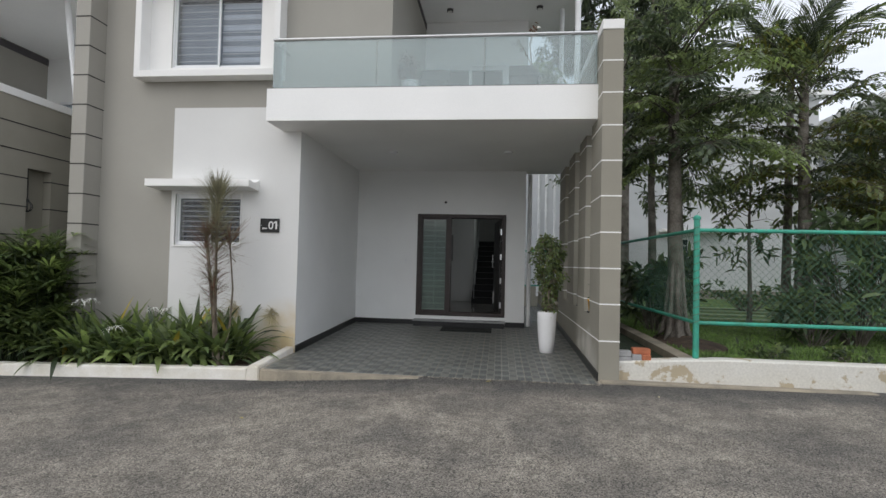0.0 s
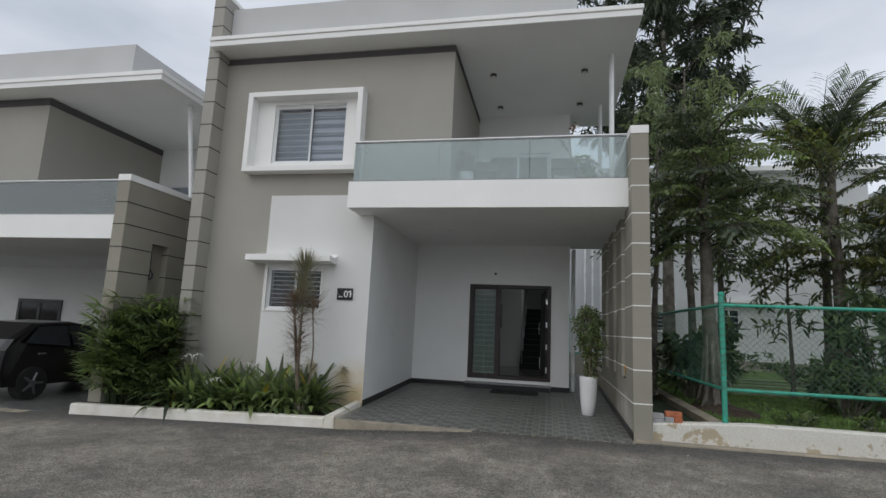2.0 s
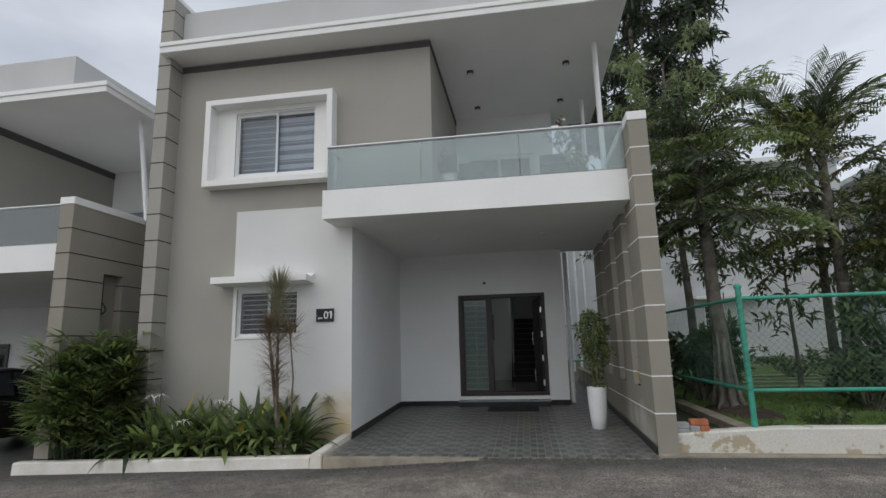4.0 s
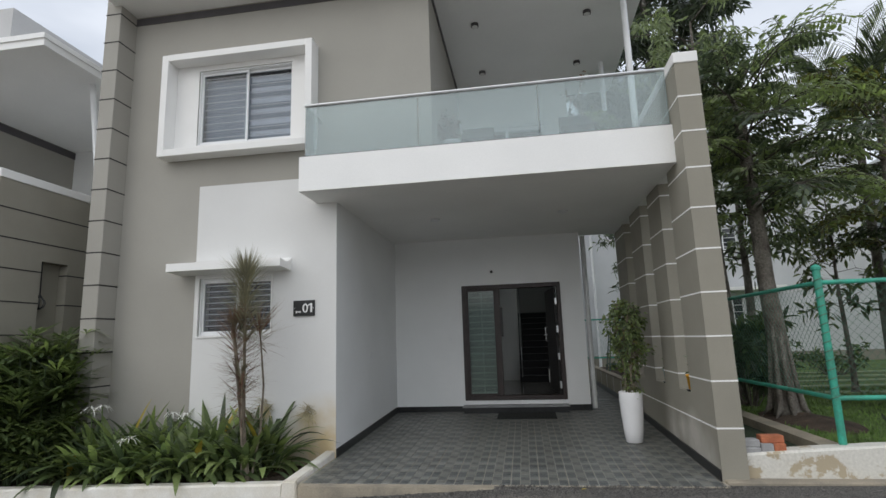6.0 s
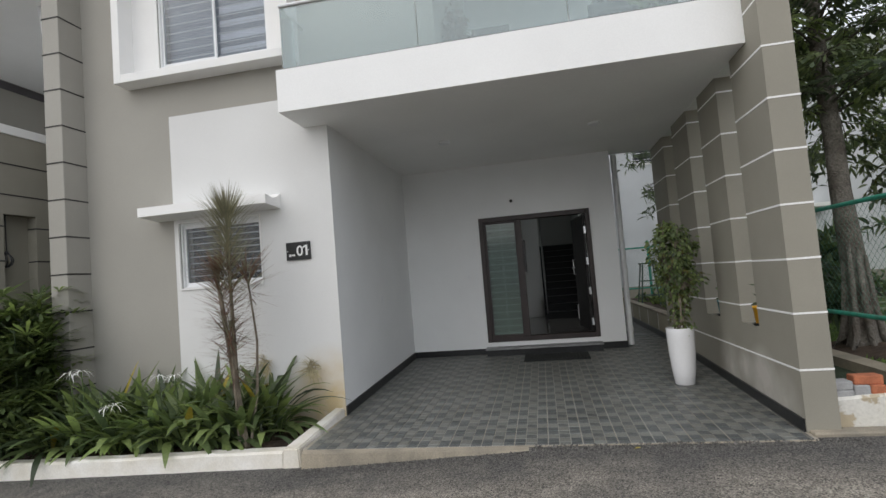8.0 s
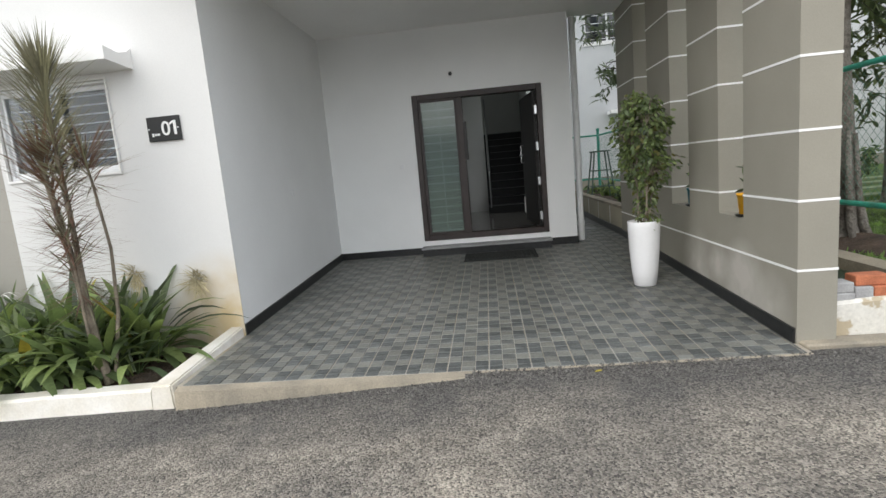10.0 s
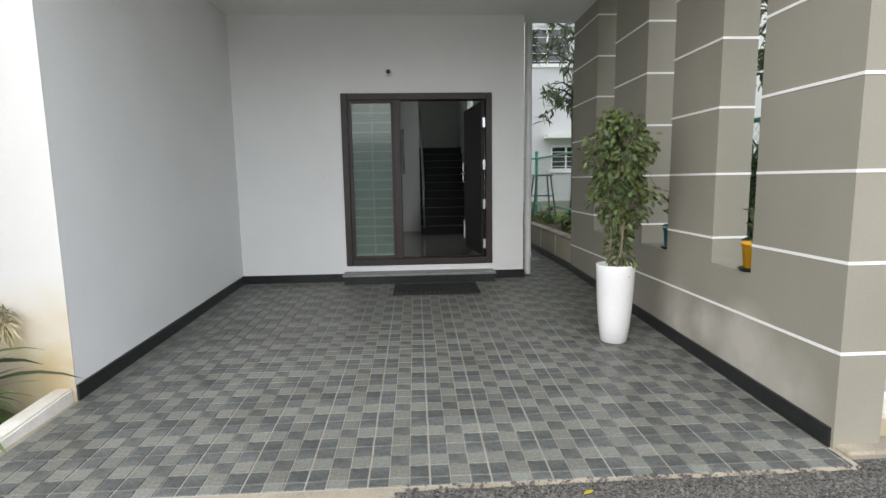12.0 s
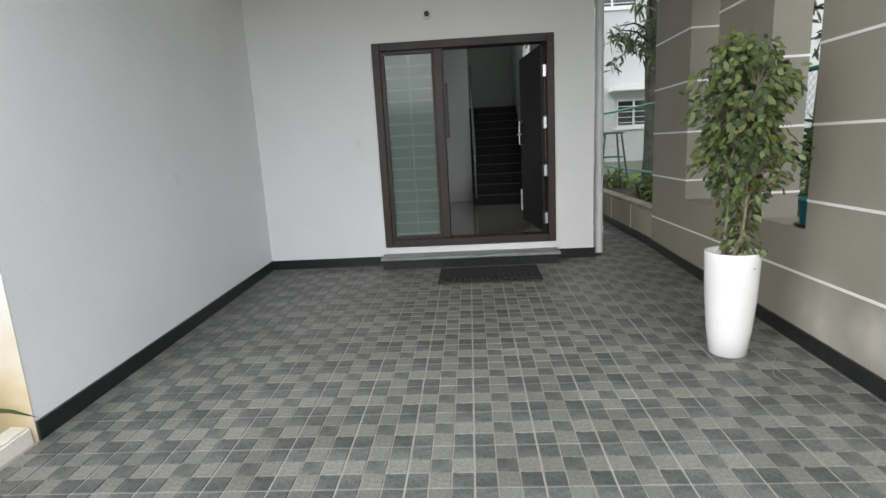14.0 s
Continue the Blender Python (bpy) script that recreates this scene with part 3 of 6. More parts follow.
for a, b in ((6.60, 7.03), (7.68, 8.17), (8.92, 9.45)):
    part("soffit_infill", boxes((X0 - 0.002, X1 - 0.002, a, b, 3.243, 3.25)), SOFFIT, slot_wall, "white ceiling over a slot")

# black skirting
bm = bmesh.new()
hexa(bm, [(-2.83, 6.77, -0.1), (-2.815, 6.77, -0.1), (-2.815, 10, -0.1), (-2.83, 10, -0.1)], [(-2.83, 6.77, floor_z(6.77) + 0.1), (-2.815, 6.77, floor_z(6.77) + 0.1), (-2.815, 10, floor_z(10) + 0.1), (-2.83, 10, floor_z(10) + 0.1)])
hexa(bm, [(1.37, 5.90, -0.1), (1.385, 5.90, -0.1), (1.385, 10.345, -0.1), (1.37, 10.345, -0.1)], [(1.37, 5.90, floor_z(5.9) + 0.1), (1.385, 5.90, floor_z(5.9) + 0.1), (1.385, 10.345, floor_z(10) + 0.1), (1.37, 10.345, floor_z(10) + 0.1)])
bm2 = boxes((-2.815, -1.56, 9.985, 10.0, 0.0, 0.16), (0.28, 0.685, 9.985, 10.0, 0.0, 0.165), (0.67, 0.685, 10.0, 15, 0.0, 0.165))
me_tmp = bpy.data.meshes.new("tmp")
bm2.to_mesh(me_tmp)
bm.from_mesh(me_tmp)
bm2.free()
bpy.data.meshes.remove(me_tmp)
tagged(part("baseboard", bm, BLACK_STONE), "black granite skirting round the porch", "skirting", kind="structure")

# front step
step = thing("door_step", (-0.64, 9.9, 0.05), "grey granite door step with a black riser", "step", kind="structure")
part("tread", boxes((-1.58, 0.29, 9.76, 10.0, 0.155, 0.185), bevel=0.006), GREY_STONE, step, "grey granite tread")
part("riser", boxes((-1.56, 0.275, 9.79, 10.0, 0.0, 0.155)), BLACK_STONE, step, "black granite riser")

# entrance door with sidelight
door = thing("door_1", (-0.64, 10.0, 0.257), "dark brown entrance frame with its black-brown door standing open", "door", kind="structure")
part("frame", boxes((-1.55, -1.47, 9.975, 10.13, 0.257, 2.35), (0.20, 0.275, 9.975, 10.13, 0.257, 2.35), (-1.47, 0.20, 9.975, 10.13, 2.27, 2.35), (-1.47, 0.20, 9.975, 10.13, 0.257, 0.34), bevel=0.006), WOODDK, door, "dark brown wooden frame")
part("mullion", boxes((-0.93, -0.84, 9.98, 10.13, 0.34, 2.27), bevel=0.005), WOODDK, door)
part("bead", boxes((-1.47, -1.435, 10.0, 10.06, 0.34, 2.27), (-0.955, -0.93, 10.0, 10.06, 0.34, 2.27), (-1.435, -0.955, 10.0, 10.06, 2.24, 2.27), (-1.435, -0.955, 10.0, 10.06, 0.34, 0.37)), WOODDK, door)
SIDE_GLASS = glass("sidelight_glass", (0.80, 0.86, 0.84), (0.4, 0.46, 0.44, 0.06), 0.10, 1.5)
pane = part("pane", boxes((-1.435, -0.955, 10.025, 10.033, 0.37, 2.24)), SIDE_GLASS, door, "glass sidelight")
pane.visible_shadow = False
for i in range(16):
    z = 0.40 + i * 0.116
    part("blind_strip", boxes((-1.44, -0.95, 10.072, 10.075, z, z + 0.098)), BLIND_G, door)
part("blind_sheet", boxes((-1.44, -0.95, 10.085, 10.088, 0.37, 2.24)), BLIND_L, door)
part("blind_cord", boxes((-1.20, -1.185, 10.064, 10.068, 0.37, 2.24)), BLIND_L, door)
leaf = part("door_leaf", boxes((-0.045, 0.0, 0.0, 0.98, 0.0, 1.92), bevel=0.004), LEAFDOOR, door, "black-brown flush door leaf")
leaf.matrix_basis = pose(0.195, 10.10, 0.345, 0, 0, 7)
for z in (0.5, 1.0, 1.49, 2.0):
    part("hinge", boxes((0.165, 0.199, 10.02, 10.10, z - 0.06, z + 0.06), bevel=0.003), STEEL, door, "steel hinge")
bm = tube(bmesh.new(), [(-0.04, 0.86, 0.93), (-0.085, 0.86, 0.93), (-0.085, 0.86, 1.20), (-0.04, 0.86, 1.20)], 0.008)
h1 = part("pull_handle", bm, STEEL, leaf, "steel pull handle")
h1.matrix_parent_inverse = Matrix()
bm = tube(bmesh.new(), [(-0.05, 0.90, 1.05), (-0.10, 0.90, 1.05), (-0.10, 0.80, 1.05)], 0.011)
h2 = part("lever", bm, STEEL, leaf, "steel lever")
h2.matrix_parent_inverse = Matrix()
stop = part("edge_plate", boxes((-0.058, 0.004, 0.955, 0.988, 0.12, 0.38), bevel=0.003), LETTER, leaf, "white plate on the edge of the door leaf")
stop.matrix_parent_inverse = Matrix()
part("long_pull", boxes((-0.845, -0.80, 9.93, 9.965, 1.39, 1.92), (-0.84, -0.805, 9.965, 10.0, 1.42, 1.45), (-0.84, -0.805, 9.965, 10.0, 1.86, 1.89), bevel=0.004), LEAFDOOR, door, "long black pull bar")

# room behind the door
room = thing("hall", (-0.6, 13, 0.27), "dim entrance hall with polished floor", "room", kind="structure")
part("hall_floor", boxes((-2.8, 0.45, 10.2, 17.8, 0.1, 0.27)), MARBLE, room, "polished grey floor")
part("hall_ceiling", boxes((-2.8, 0.45, 10.2, 13.6, 3.15, 3.25), (-2.8, 0.45, 13.6, 17.8, 5.1, 5.2)), INWALL, room)
part("hall_wall", boxes((-2.95, -2.8, 10.2, 17.8, 0.1, 5.1), (-2.8, -0.58, 14.2, 14.35, 0.27, 5.1), (-2.8, 0.45, 17.3, 17.45, 0.27, 5.1), (-0.70, -0.58, 14.35, 17.3, 0.27, 5.1)), INWALL, room)
stairs = thing("staircase", (-0.1, 13.4, 0.27), "dark granite indoor staircase with pale nosings", "stairs", kind="structure")
for i in range(11):
    y, z = 13.45 + 0.28 * i, 0.27 + 0.165 * i
    st = part("step", boxes((-0.58, 0.45, y, y + (0.28 if i < 10 else 1.05), max(0.27, z - 0.2), z + 0.165), bevel=0.003), STAIRSTONE, stairs)
    part("nosing", boxes((-0.58, 0.45, y - 0.012, y + 0.02, z + 0.158, z + 0.167)), NOSING, st)
rail = thing("stair_rail", (-0.52, 13.4, 0.27), "steel handrail beside the staircase", "handrail")
part("handrail", tube(bmesh.new(), [(-0.52, 13.35, 1.15), (-0.52, 16.2, 2.95)], 0.022), STEEL, rail)
for i in range(5):
    part("baluster", tube(bmesh.new(), [(-0.52, 13.45 + 0.62 * i, 0.4 + 0.365 * i), (-0.52, 13.45 + 0.62 * i, 1.2 + 0.38 * i)], 0.012), STEEL, rail)
wn3 = thing("window_3", (0.55, 14.1, 2.2), "small frosted stair window", "window", kind="structure")
part("frame", boxes((0.5, 0.56, 13.6, 13.66, 2.2, 3.0), (0.5, 0.56, 14.54, 14.6, 2.2, 3.0), (0.5, 0.56, 13.66, 14.54, 2.2, 2.26), (0.5, 0.56, 13.66, 14.54, 2.94, 3.0), (0.5, 0.56, 14.07, 14.13, 2.26, 2.94)), TRIM, wn3)
p3 = part("pane", boxes((0.525, 0.533, 13.66, 14.54, 2.26, 2.94)), PANE, wn3)
p3.visible_shadow = False


# added window, hidden by the door leaf, to bring light into the hall
wn4 = thing("added_window", (0.55, 12.2, 1.0), "added white framed window, out of sight, that lights the hall", "window", kind="structure")
part("frame", pierced([11.3, 11.36, 12.22, 12.28, 13.14, 13.2], [1.0, 1.06, 2.44, 2.5], 0.53, 0.58, [(11.36, 12.22, 1.06, 2.44), (12.28, 13.14, 1.06, 2.44)], True), TRIM, wn4)
# added fill lamp that brightens the hall from the unseen opening
hall_fill = new("hall_fill_light", bpy.data.lights.new("hall_fill_light", "AREA"))
hall_fill.data.shape, hall_fill.data.size, hall_fill.data.size_y, hall_fill.data.energy, hall_fill.data.color = "RECTANGLE", 1.7, 1.3, 2.6, (0.93, 0.97, 1.0)
hall_fill.matrix_world = look((0.5, 12.25, 1.75), (-1.0, 12.25, 1.7))
stair_light = new("stair_window_light", bpy.data.lights.new("stair_window_light", "AREA"))
stair_light.data.shape, stair_light.data.size, stair_light.data.size_y, stair_light.data.energy, stair_light.data.color = "RECTANGLE", 0.85, 0.66, 1.8, (0.92, 1.0, 0.97)
stair_light.matrix_world = look((0.49, 14.1, 2.6), (-0.6, 15.2, 2.9))


# ---- windows ----
def window(name, x0, x1, z0, z1, y, label, bars, blind):
    w = thing(name, ((x0 + x1) / 2, y, z0), label, "window", kind="structure")
    t, xm = 0.022, (x0 + x1) / 2
    part("window_frame", boxes((x0, x0 + t, y + 0.02, y + 0.12, z0, z1), (x1 - t, x1, y + 0.02, y + 0.12, z0, z1), (x0 + t, x1 - t, y + 0.02, y + 0.12, z1 - t, z1), (x0 + t, x1 - t, y + 0.02, y + 0.12, z0, z0 + t), bevel=0.004), TRIM, w)
    for a, b, dy in ((x0 + t, xm + 0.03, 0.05), (xm - 0.03, x1 - t, 0.085)):
        s = part("sash", boxes((a, a + 0.026, y + dy, y + dy + 0.03, z0 + t, z1 - t), (b - 0.026, b, y + dy, y + dy + 0.03, z0 + t, z1 - t), (a + 0.026, b - 0.026, y + dy, y + dy + 0.03, z1 - t - 0.04, z1 - t), (a + 0.026, b - 0.026, y + dy, y + dy + 0.03, z0 + t, z0 + t + 0.04), bevel=0.003), TRIM, w)
        p = part("pane", boxes((a + 0.026, b - 0.026, y + dy + 0.01, y + dy + 0.016, z0 + t + 0.04, z1 - t - 0.04)), PANE, s)
        p.visible_shadow = False
    for i in range(bars):
        z = z0 + 0.1 + (z1 - z0 - 0.15) * (i + 0.5) / bars
        part("bar", tube(bmesh.new(), [(x0 + t, y + 0.15, z), (x1 - t, y + 0.15, z)], 0.0065, 6), TRIM, w, "white security bar")
    if blind:
        n = int((z1 - z0 - 0.1) / 0.085)
        for i in range(n):
            z = z0 + 0.06 + i * 0.085
            for a, b, mm in ((x0 + t, xm, BLIND), (xm, x1 - t, BLIND_P)):
                part("blind_strip", boxes((a, b, y + 0.19 + 0.006 * (i % 2), y + 0.193 + 0.006 * (i % 2), z, z + 0.084)), mm if i % 2 else BLIND, w)
    # near-black sheets close the opening and stand in for the room's shade
    part("shade_backing", boxes((x0, x1, y + 0.45, y + 0.47, z0, z1), (x0 - 0.02, x0, y + 0.23, y + 0.47, z0, z1), (x1, x1 + 0.02, y + 0.23, y + 0.47, z0, z1), (x0, x1, y + 0.23, y + 0.47, z1, z1 + 0.02), (x0, x1, y + 0.23, y + 0.47, z0 - 0.02, z0)), ROOM_SHADE, w)
    return w


window("window_1", *WX, *WZ, YF - 0.01, "small white sliding window with security bars", 8, False)
window("window_2", *VX, *VZ, YF - 0.01, "white sliding window with bars and grey striped blinds", 9, True)
surround = thing("window_surround", (-4.25, 6.6, 4.03), "white box surround projecting round the upper window", "window surround", kind="structure")
part("jamb", boxes((-5.40, -5.30, 6.53, YF, 4.03, 5.575), bevel=0.004), LINE_WHITE, surround)
part("jamb", boxes((-3.21, -3.11, 6.53, YF, 4.03, 5.58), bevel=0.004), LINE_WHITE, surround)
part("head", boxes((-5.30, -3.21, 6.53, YF, 5.48, 5.578), bevel=0.004), LINE_WHITE, surround)
part("sill", boxes((-5.30, -3.21, 6.53, YF, 4.03, 4.13), bevel=0.004), LINE_WHITE, surround)
part("backing", pierced([-5.30, *VX, -3.21], [4.13, *VZ, 5.48], YF - 0.012, YF - 0.0005, [(*VX, *VZ)]), LINE_WHITE, surround)
tagged(part("trim", pierced([WX[0] - 0.012, *WX, WX[1] + 0.012], [WZ[0] - 0.02, *WZ, WZ[1] + 0.012], YF - 0.026, YF - 0.0065, [(*WX, *WZ)]), LINE_WHITE), "white plaster trim round the small window", "trim", kind="structure")

# awning slab with a curved end
bm = bmesh.new()
prof = [(YF, 2.345), (6.43, 2.37), (6.43, 2.475), (6.50, 2.462), (6.60, 2.45), (6.70, 2.475), (YF, 2.525)]
a = [bm.verts.new((-5.07, y, z)) for y, z in prof]
b = [bm.verts.new((-3.46, y, z)) for y, z in prof]
bm.faces.new(a)
bm.faces.new(b[::-1])
for i in range(len(prof)):
    j = (i + 1) % len(prof)
    bm.faces.new((a[i], b[i], b[j], a[j]))
tagged(part("awning_slab", bm, LINE_WHITE), "white concrete sunshade over the small window", "sunshade", kind="structure")

# ---- balcony ----
bal = thing("balcony_railing", (-0.8, 6.22, 3.70), "green-tinted glass balustrade with steel handrail", "railing")
for i in range(3):
    a = -3.05 + i * 1.475
    g = part("glass_panel", boxes((a + 0.004, a + 1.471, 6.215, 6.227, 3.715, 4.385)), GLASS_RAIL, bal)
    g.visible_shadow = False
g = part("glass_panel", boxes((-3.056, -3.044, 6.235, 6.525, 3.715, 4.385)), GLASS_RAIL, bal)
g.visible_shadow = False
part("handrail", tube(bmesh.new(), [(-3.05, 6.74, 4.40), (-3.05, 6.22, 4.40), (1.38, 6.22, 4.40)], 0.024, 10), STEEL, bal, "steel handrail")
part("channel", boxes((-3.08, 1.38, 6.20, 6.242, 3.70, 3.72), (-3.07, -3.03, 6.242, 6.53, 3.70, 3.72)), ALLOY, bal)
part("end_post", tube(bmesh.new(), [(-3.05, 6.52, 3.70), (-3.05, 6.52, 4.40)], 0.015), STEEL, bal)
for x, y in ((1.29, 7.46), (1.29, 9.66)):
    post = thing("balcony_post", (x, y, 3.70), "slender white steel post carrying the roof", "post", group="balcony posts", kind="structure")
    part("shaft", tube(bmesh.new(), [(x, y, 3.70), (x, y, 6.42)], 0.045, 14), TRIM, post)
    part("base_plate", boxes((x - 0.08, x + 0.08, y - 0.08, y + 0.08, 3.70, 3.715)), TRIM, post)
for x, y in ((-0.93, 7.97), (0.85, 7.98), (-0.93, 9.53), (0.84, 9.52)):
    dl = thing("ceiling_light", (x, y, 6.42), "small round surface downlight with dark rim", "ceiling light", group="balcony lights")
    part("rim", lathe(bmesh.new(), (x, y), [(0.054, 6.37), (0.062, 6.374), (0.062, 6.42)], 20), STRIPE, dl)
    part("lens", lathe(bmesh.new(), (x, y), [(0.044, 6.362), (0.048, 6.37)], 20), LAMP_GL, dl)
for x, y in ((0.27, 8.17), (-1.72, 8.18)):
    dl = thing("ceiling_light", (x, y, 3.25), "flat round white carport light", "ceiling light", group="carport lights")
    part("rim", lathe(bmesh.new(), (x, y), [(0.07, 3.225), (0.078, 3.235), (0.078, 3.25)], 20), TRIM, dl)
sd = thing("door_2", (-0.52, 10.1, 3.70), "white framed sliding balcony door with dark panes", "door", kind="structure")
part("frame", boxes((-1.31, -1.25, 10.08, 10.2, 3.7, 5.54), (0.20, 0.26, 10.08, 10.2, 3.7, 5.54), (-1.25, 0.20, 10.08, 10.2, 5.48, 5.54)), TRIM, sd)
for a, b, dy in ((-1.25, -0.50, 0.0), (-0.56, 0.20, 0.04)):
    s = part("sash", boxes((a, a + 0.06, 10.1 + dy, 10.135 + dy, 3.7, 5.48), (b - 0.06, b, 10.1 + dy, 10.135 + dy, 3.7, 5.48), (a + 0.06, b - 0.06, 10.1 + dy, 10.135 + dy, 5.41, 5.48), (a + 0.06, b - 0.06, 10.1 + dy, 10.135 + dy, 3.7, 3.78)), TRIM, sd)
    part("pane", boxes((a + 0.06, b - 0.06, 10.115 + dy, 10.12 + dy, 3.78, 5.41)), PANE, s)
# near-black sheet in place of the shaded room behind the balcony door
part("shade_backing", boxes((-1.31, 0.26, 10.6, 10.62, 3.7, 5.54)), ROOM_SHADE, sd)

# ---- small things on the walls ----
sign = thing("house_number_plate", (-3.265, 6.76, 1.73), "black house number plate with white numerals", "sign")
part("plate", boxes((-3.412, -3.118, 6.738, 6.758, 1.732, 1.936), bevel=0.003), PLATE, sign)
for x, z in ((-3.395, 1.835), (-3.135, 1.835)):
    part("stud", tube(bmesh.new(), [(x, 6.730, z), (x, 6.738, z)], 0.007, 10), STEEL, sign)


def lettering(text, size, x, y, z, parent):
    cu = bpy.data.curves.new("numerals", "FONT")
    cu.body, cu.size, cu.extrude = text, size, 0.002
    cu.offset = 0.0015
    tmp = new("tmp_text", cu)
    dg = bpy.context.evaluated_depsgraph_get()
    me = bpy.data.meshes.new_from_object(tmp.evaluated_get(dg))
    bpy.data.objects.remove(tmp)
    me.transform(pose(x, y, z, 90, 0, 0))
    me.materials.clear()
    return link("numerals", me, LETTER, parent, "white numerals")


lettering("0", 0.165, -3.285, 6.735, 1.778, sign)
bm = boxes((-3.172, -3.149, 6.732, 6.737, 1.778, 1.895))
hexa(bm, [(-3.205, 6.732, 1.858), (-3.172, 6.732, 1.878), (-3.172, 6.737, 1.878), (-3.205, 6.737, 1.858)], [(-3.205, 6.732, 1.877), (-3.172, 6.732, 1.895), (-3.172, 6.737, 1.895), (-3.205, 6.737, 1.877)])
part("numeral", bm, LETTER, sign, "white numeral one")
part("small_script", boxes((-3.375, -3.357, 6.735, 6.738, 1.772, 1.80), (-3.350, -3.335, 6.735, 6.738, 1.778, 1.797), (-3.33, -3.305, 6.735, 6.738, 1.778, 1.797)), LETTER, sign)
bell = thing("wall_sensor", (-0.97, 10.0, 2.56), "small round brass wall light above the door", "wall light")
part("ring", tube(bmesh.new(), [(-0.97, 9.972, 2.595), (-0.97, 10.0, 2.595)], 0.046, 20), PVC, bell)
part("lens", tube(bmesh.new(), [(-0.97, 9.962, 2.595), (-0.97, 9.973, 2.595)], 0.026, 16), PLATE, bell, "dark lens")
for x, y, z, n in ((-2.83, 8.35, 1.16, 0), (-1.78, 10.0, 1.37, 1)):
    sw = thing("wall_socket", (x, y, z), "small white cover plate on the porch wall", "wall plate", group="porch wall plates")
    part("cover", boxes((x, x + 0.008, y - 0.035, y + 0.035, z - 0.05, z + 0.05) if n == 0 else (x - 0.03, x + 0.03, y - 0.008, y, z - 0.03, z + 0.03), bevel=0.003), TRIM, sw)
pipe = thing("drain_pipe", (0.76, 10.12, 0.06), "grey-white plastic downpipe at the wall corner", "pipe")
part("shaft", tube(bmesh.new(), [(0.755, 10.14, 0.08), (0.755, 10.14, 3.2)], 0.045, 14), PVC, pipe)
for z in (0.3, 1.25, 2.2):
    part("collar", tube(bmesh.new(), [(0.755, 10.14, z), (0.755, 10.14, z + 0.07)], 0.053, 14), PVC, pipe)
mt = thing("door_mat", (-0.44, 9.47, 0.05), "black ribbed door mat lying on the tiles", "mat")
bm = boxes((-0.95, 0.03, 9.20, 9.72, 0.05, 0.064), bevel=0.004)
for v in bm.verts:
    v.co.z += floor_z(v.co.y) - 0.05
part("mat_body", bm, MAT_FIBRE, mt)
for i in range(18):
    x = -0.925 + i * 0.054
    part("rib", boxes((x, x + 0.03, 9.23, 9.69, 0.055, 0.066 + floor_z(9.7) - 0.05)), MAT_FIBRE, mt)
dc = thing("drain_cover", (1.0, 11.9, 0.079), "flat grey drain cover in the passage", "drain cover")
part("cover", boxes((0.8, 1.2, 11.2, 11.5, 0.074, 0.084), bevel=0.003), GREY_STONE, dc)

# ---- litter and marks on the ground ----
for k, (x, y, z, yaw, m) in enumerate(((0.03, 5.62, road_z(0.03) + 0.012, 30, LEAF_YL), (1.9, 5.2, road_z(1.9) + 0.012, 80, DRYLEAF), (-2.2, 4.0, road_z(-2.2) + 0.012, 140, LEAF_YL))):
    lf = Leaves()
    lf.blade((0, 0, 0), (1, 0, 0.25), (0, 1, 0), 0.07, 0.03, 0.5, 4, 0.4)
    fl_ = tagged(lf.obj("fallen_leaf", [m]), "small yellowed leaf lying on the ground", "leaf", group="fallen leaves")
    fl_.matrix_basis = pose(x, y, z, 0, 0, yaw)
STAIN = mat("chalky_stain", (0.30, 0.30, 0.285), 0.9, 0.2, 12, 90, 0)
for k, (x, y, r, a0, a1) in enumerate(((1.06, 7.47, 0.075, -2.2, 2.6), (1.13, 7.22, 0.12, -0.6, 3.9))):
    vs_, fs_ = [], []
    for i in range(25):
        a = a0 + (a1 - a0) * i / 24
        w = 0.004 * (0.6 + 0.6 * noise.noise((a * 2, k, 0)) ** 2)
        for q in (r - w, r + w):
            px, py = x + q * math.cos(a), y + q * math.sin(a)
            vs_.append((px, py, floor_z(py) + 0.0022))
    fs_ = [(2 * i, 2 * i + 1, 2 * i + 3, 2 * i + 2) for i in range(24)]
    me_s = bpy.data.meshes.new("water_mark")
    me_s.from_pydata(vs_, [], fs_)
    tagged(link("water_mark", me_s, STAIN), "pale ring left on the tiles by a pot", "stain", kind="structure")

# ---- planting bed and kerbs ----
def kerb_run(x0, x1, n):
    """Whitewashed kerb along the lane, following its fall."""
    bm = bmesh.new()
    prev = None
    for i in range(n + 1):
        x = x0 + (x1 - x0) * i / n
        top = -0.072 + (x + 2.95) * 0.026
        w = 0.006 * noise.noise((x * 3, 0, 0))
        row = [bm.verts.new(p) for p in ((x, 5.70 + w, road_z(x) - 0.1), (x, 5.715 + w, top - 0.02 + w), (x, 5.735 + w, top + w), (x, 5.85, top + w), (x, 5.85, road_z(x) - 0.1))]
        if prev:
            for k in range(5):
                bm.faces.new((prev[k], prev[(k + 1) % 5], row[(k + 1) % 5], row[k]))
        else:
            bm.faces.new(row)
        prev = row
    bm.faces.new(prev[::-1])
    return bm


kb = tagged(part("kerb", kerb_run(-7.55, -3.045, 40), KERB), "whitewashed kerb along the planting bed", "kerb", kind="structure")
bm = bmesh.new()
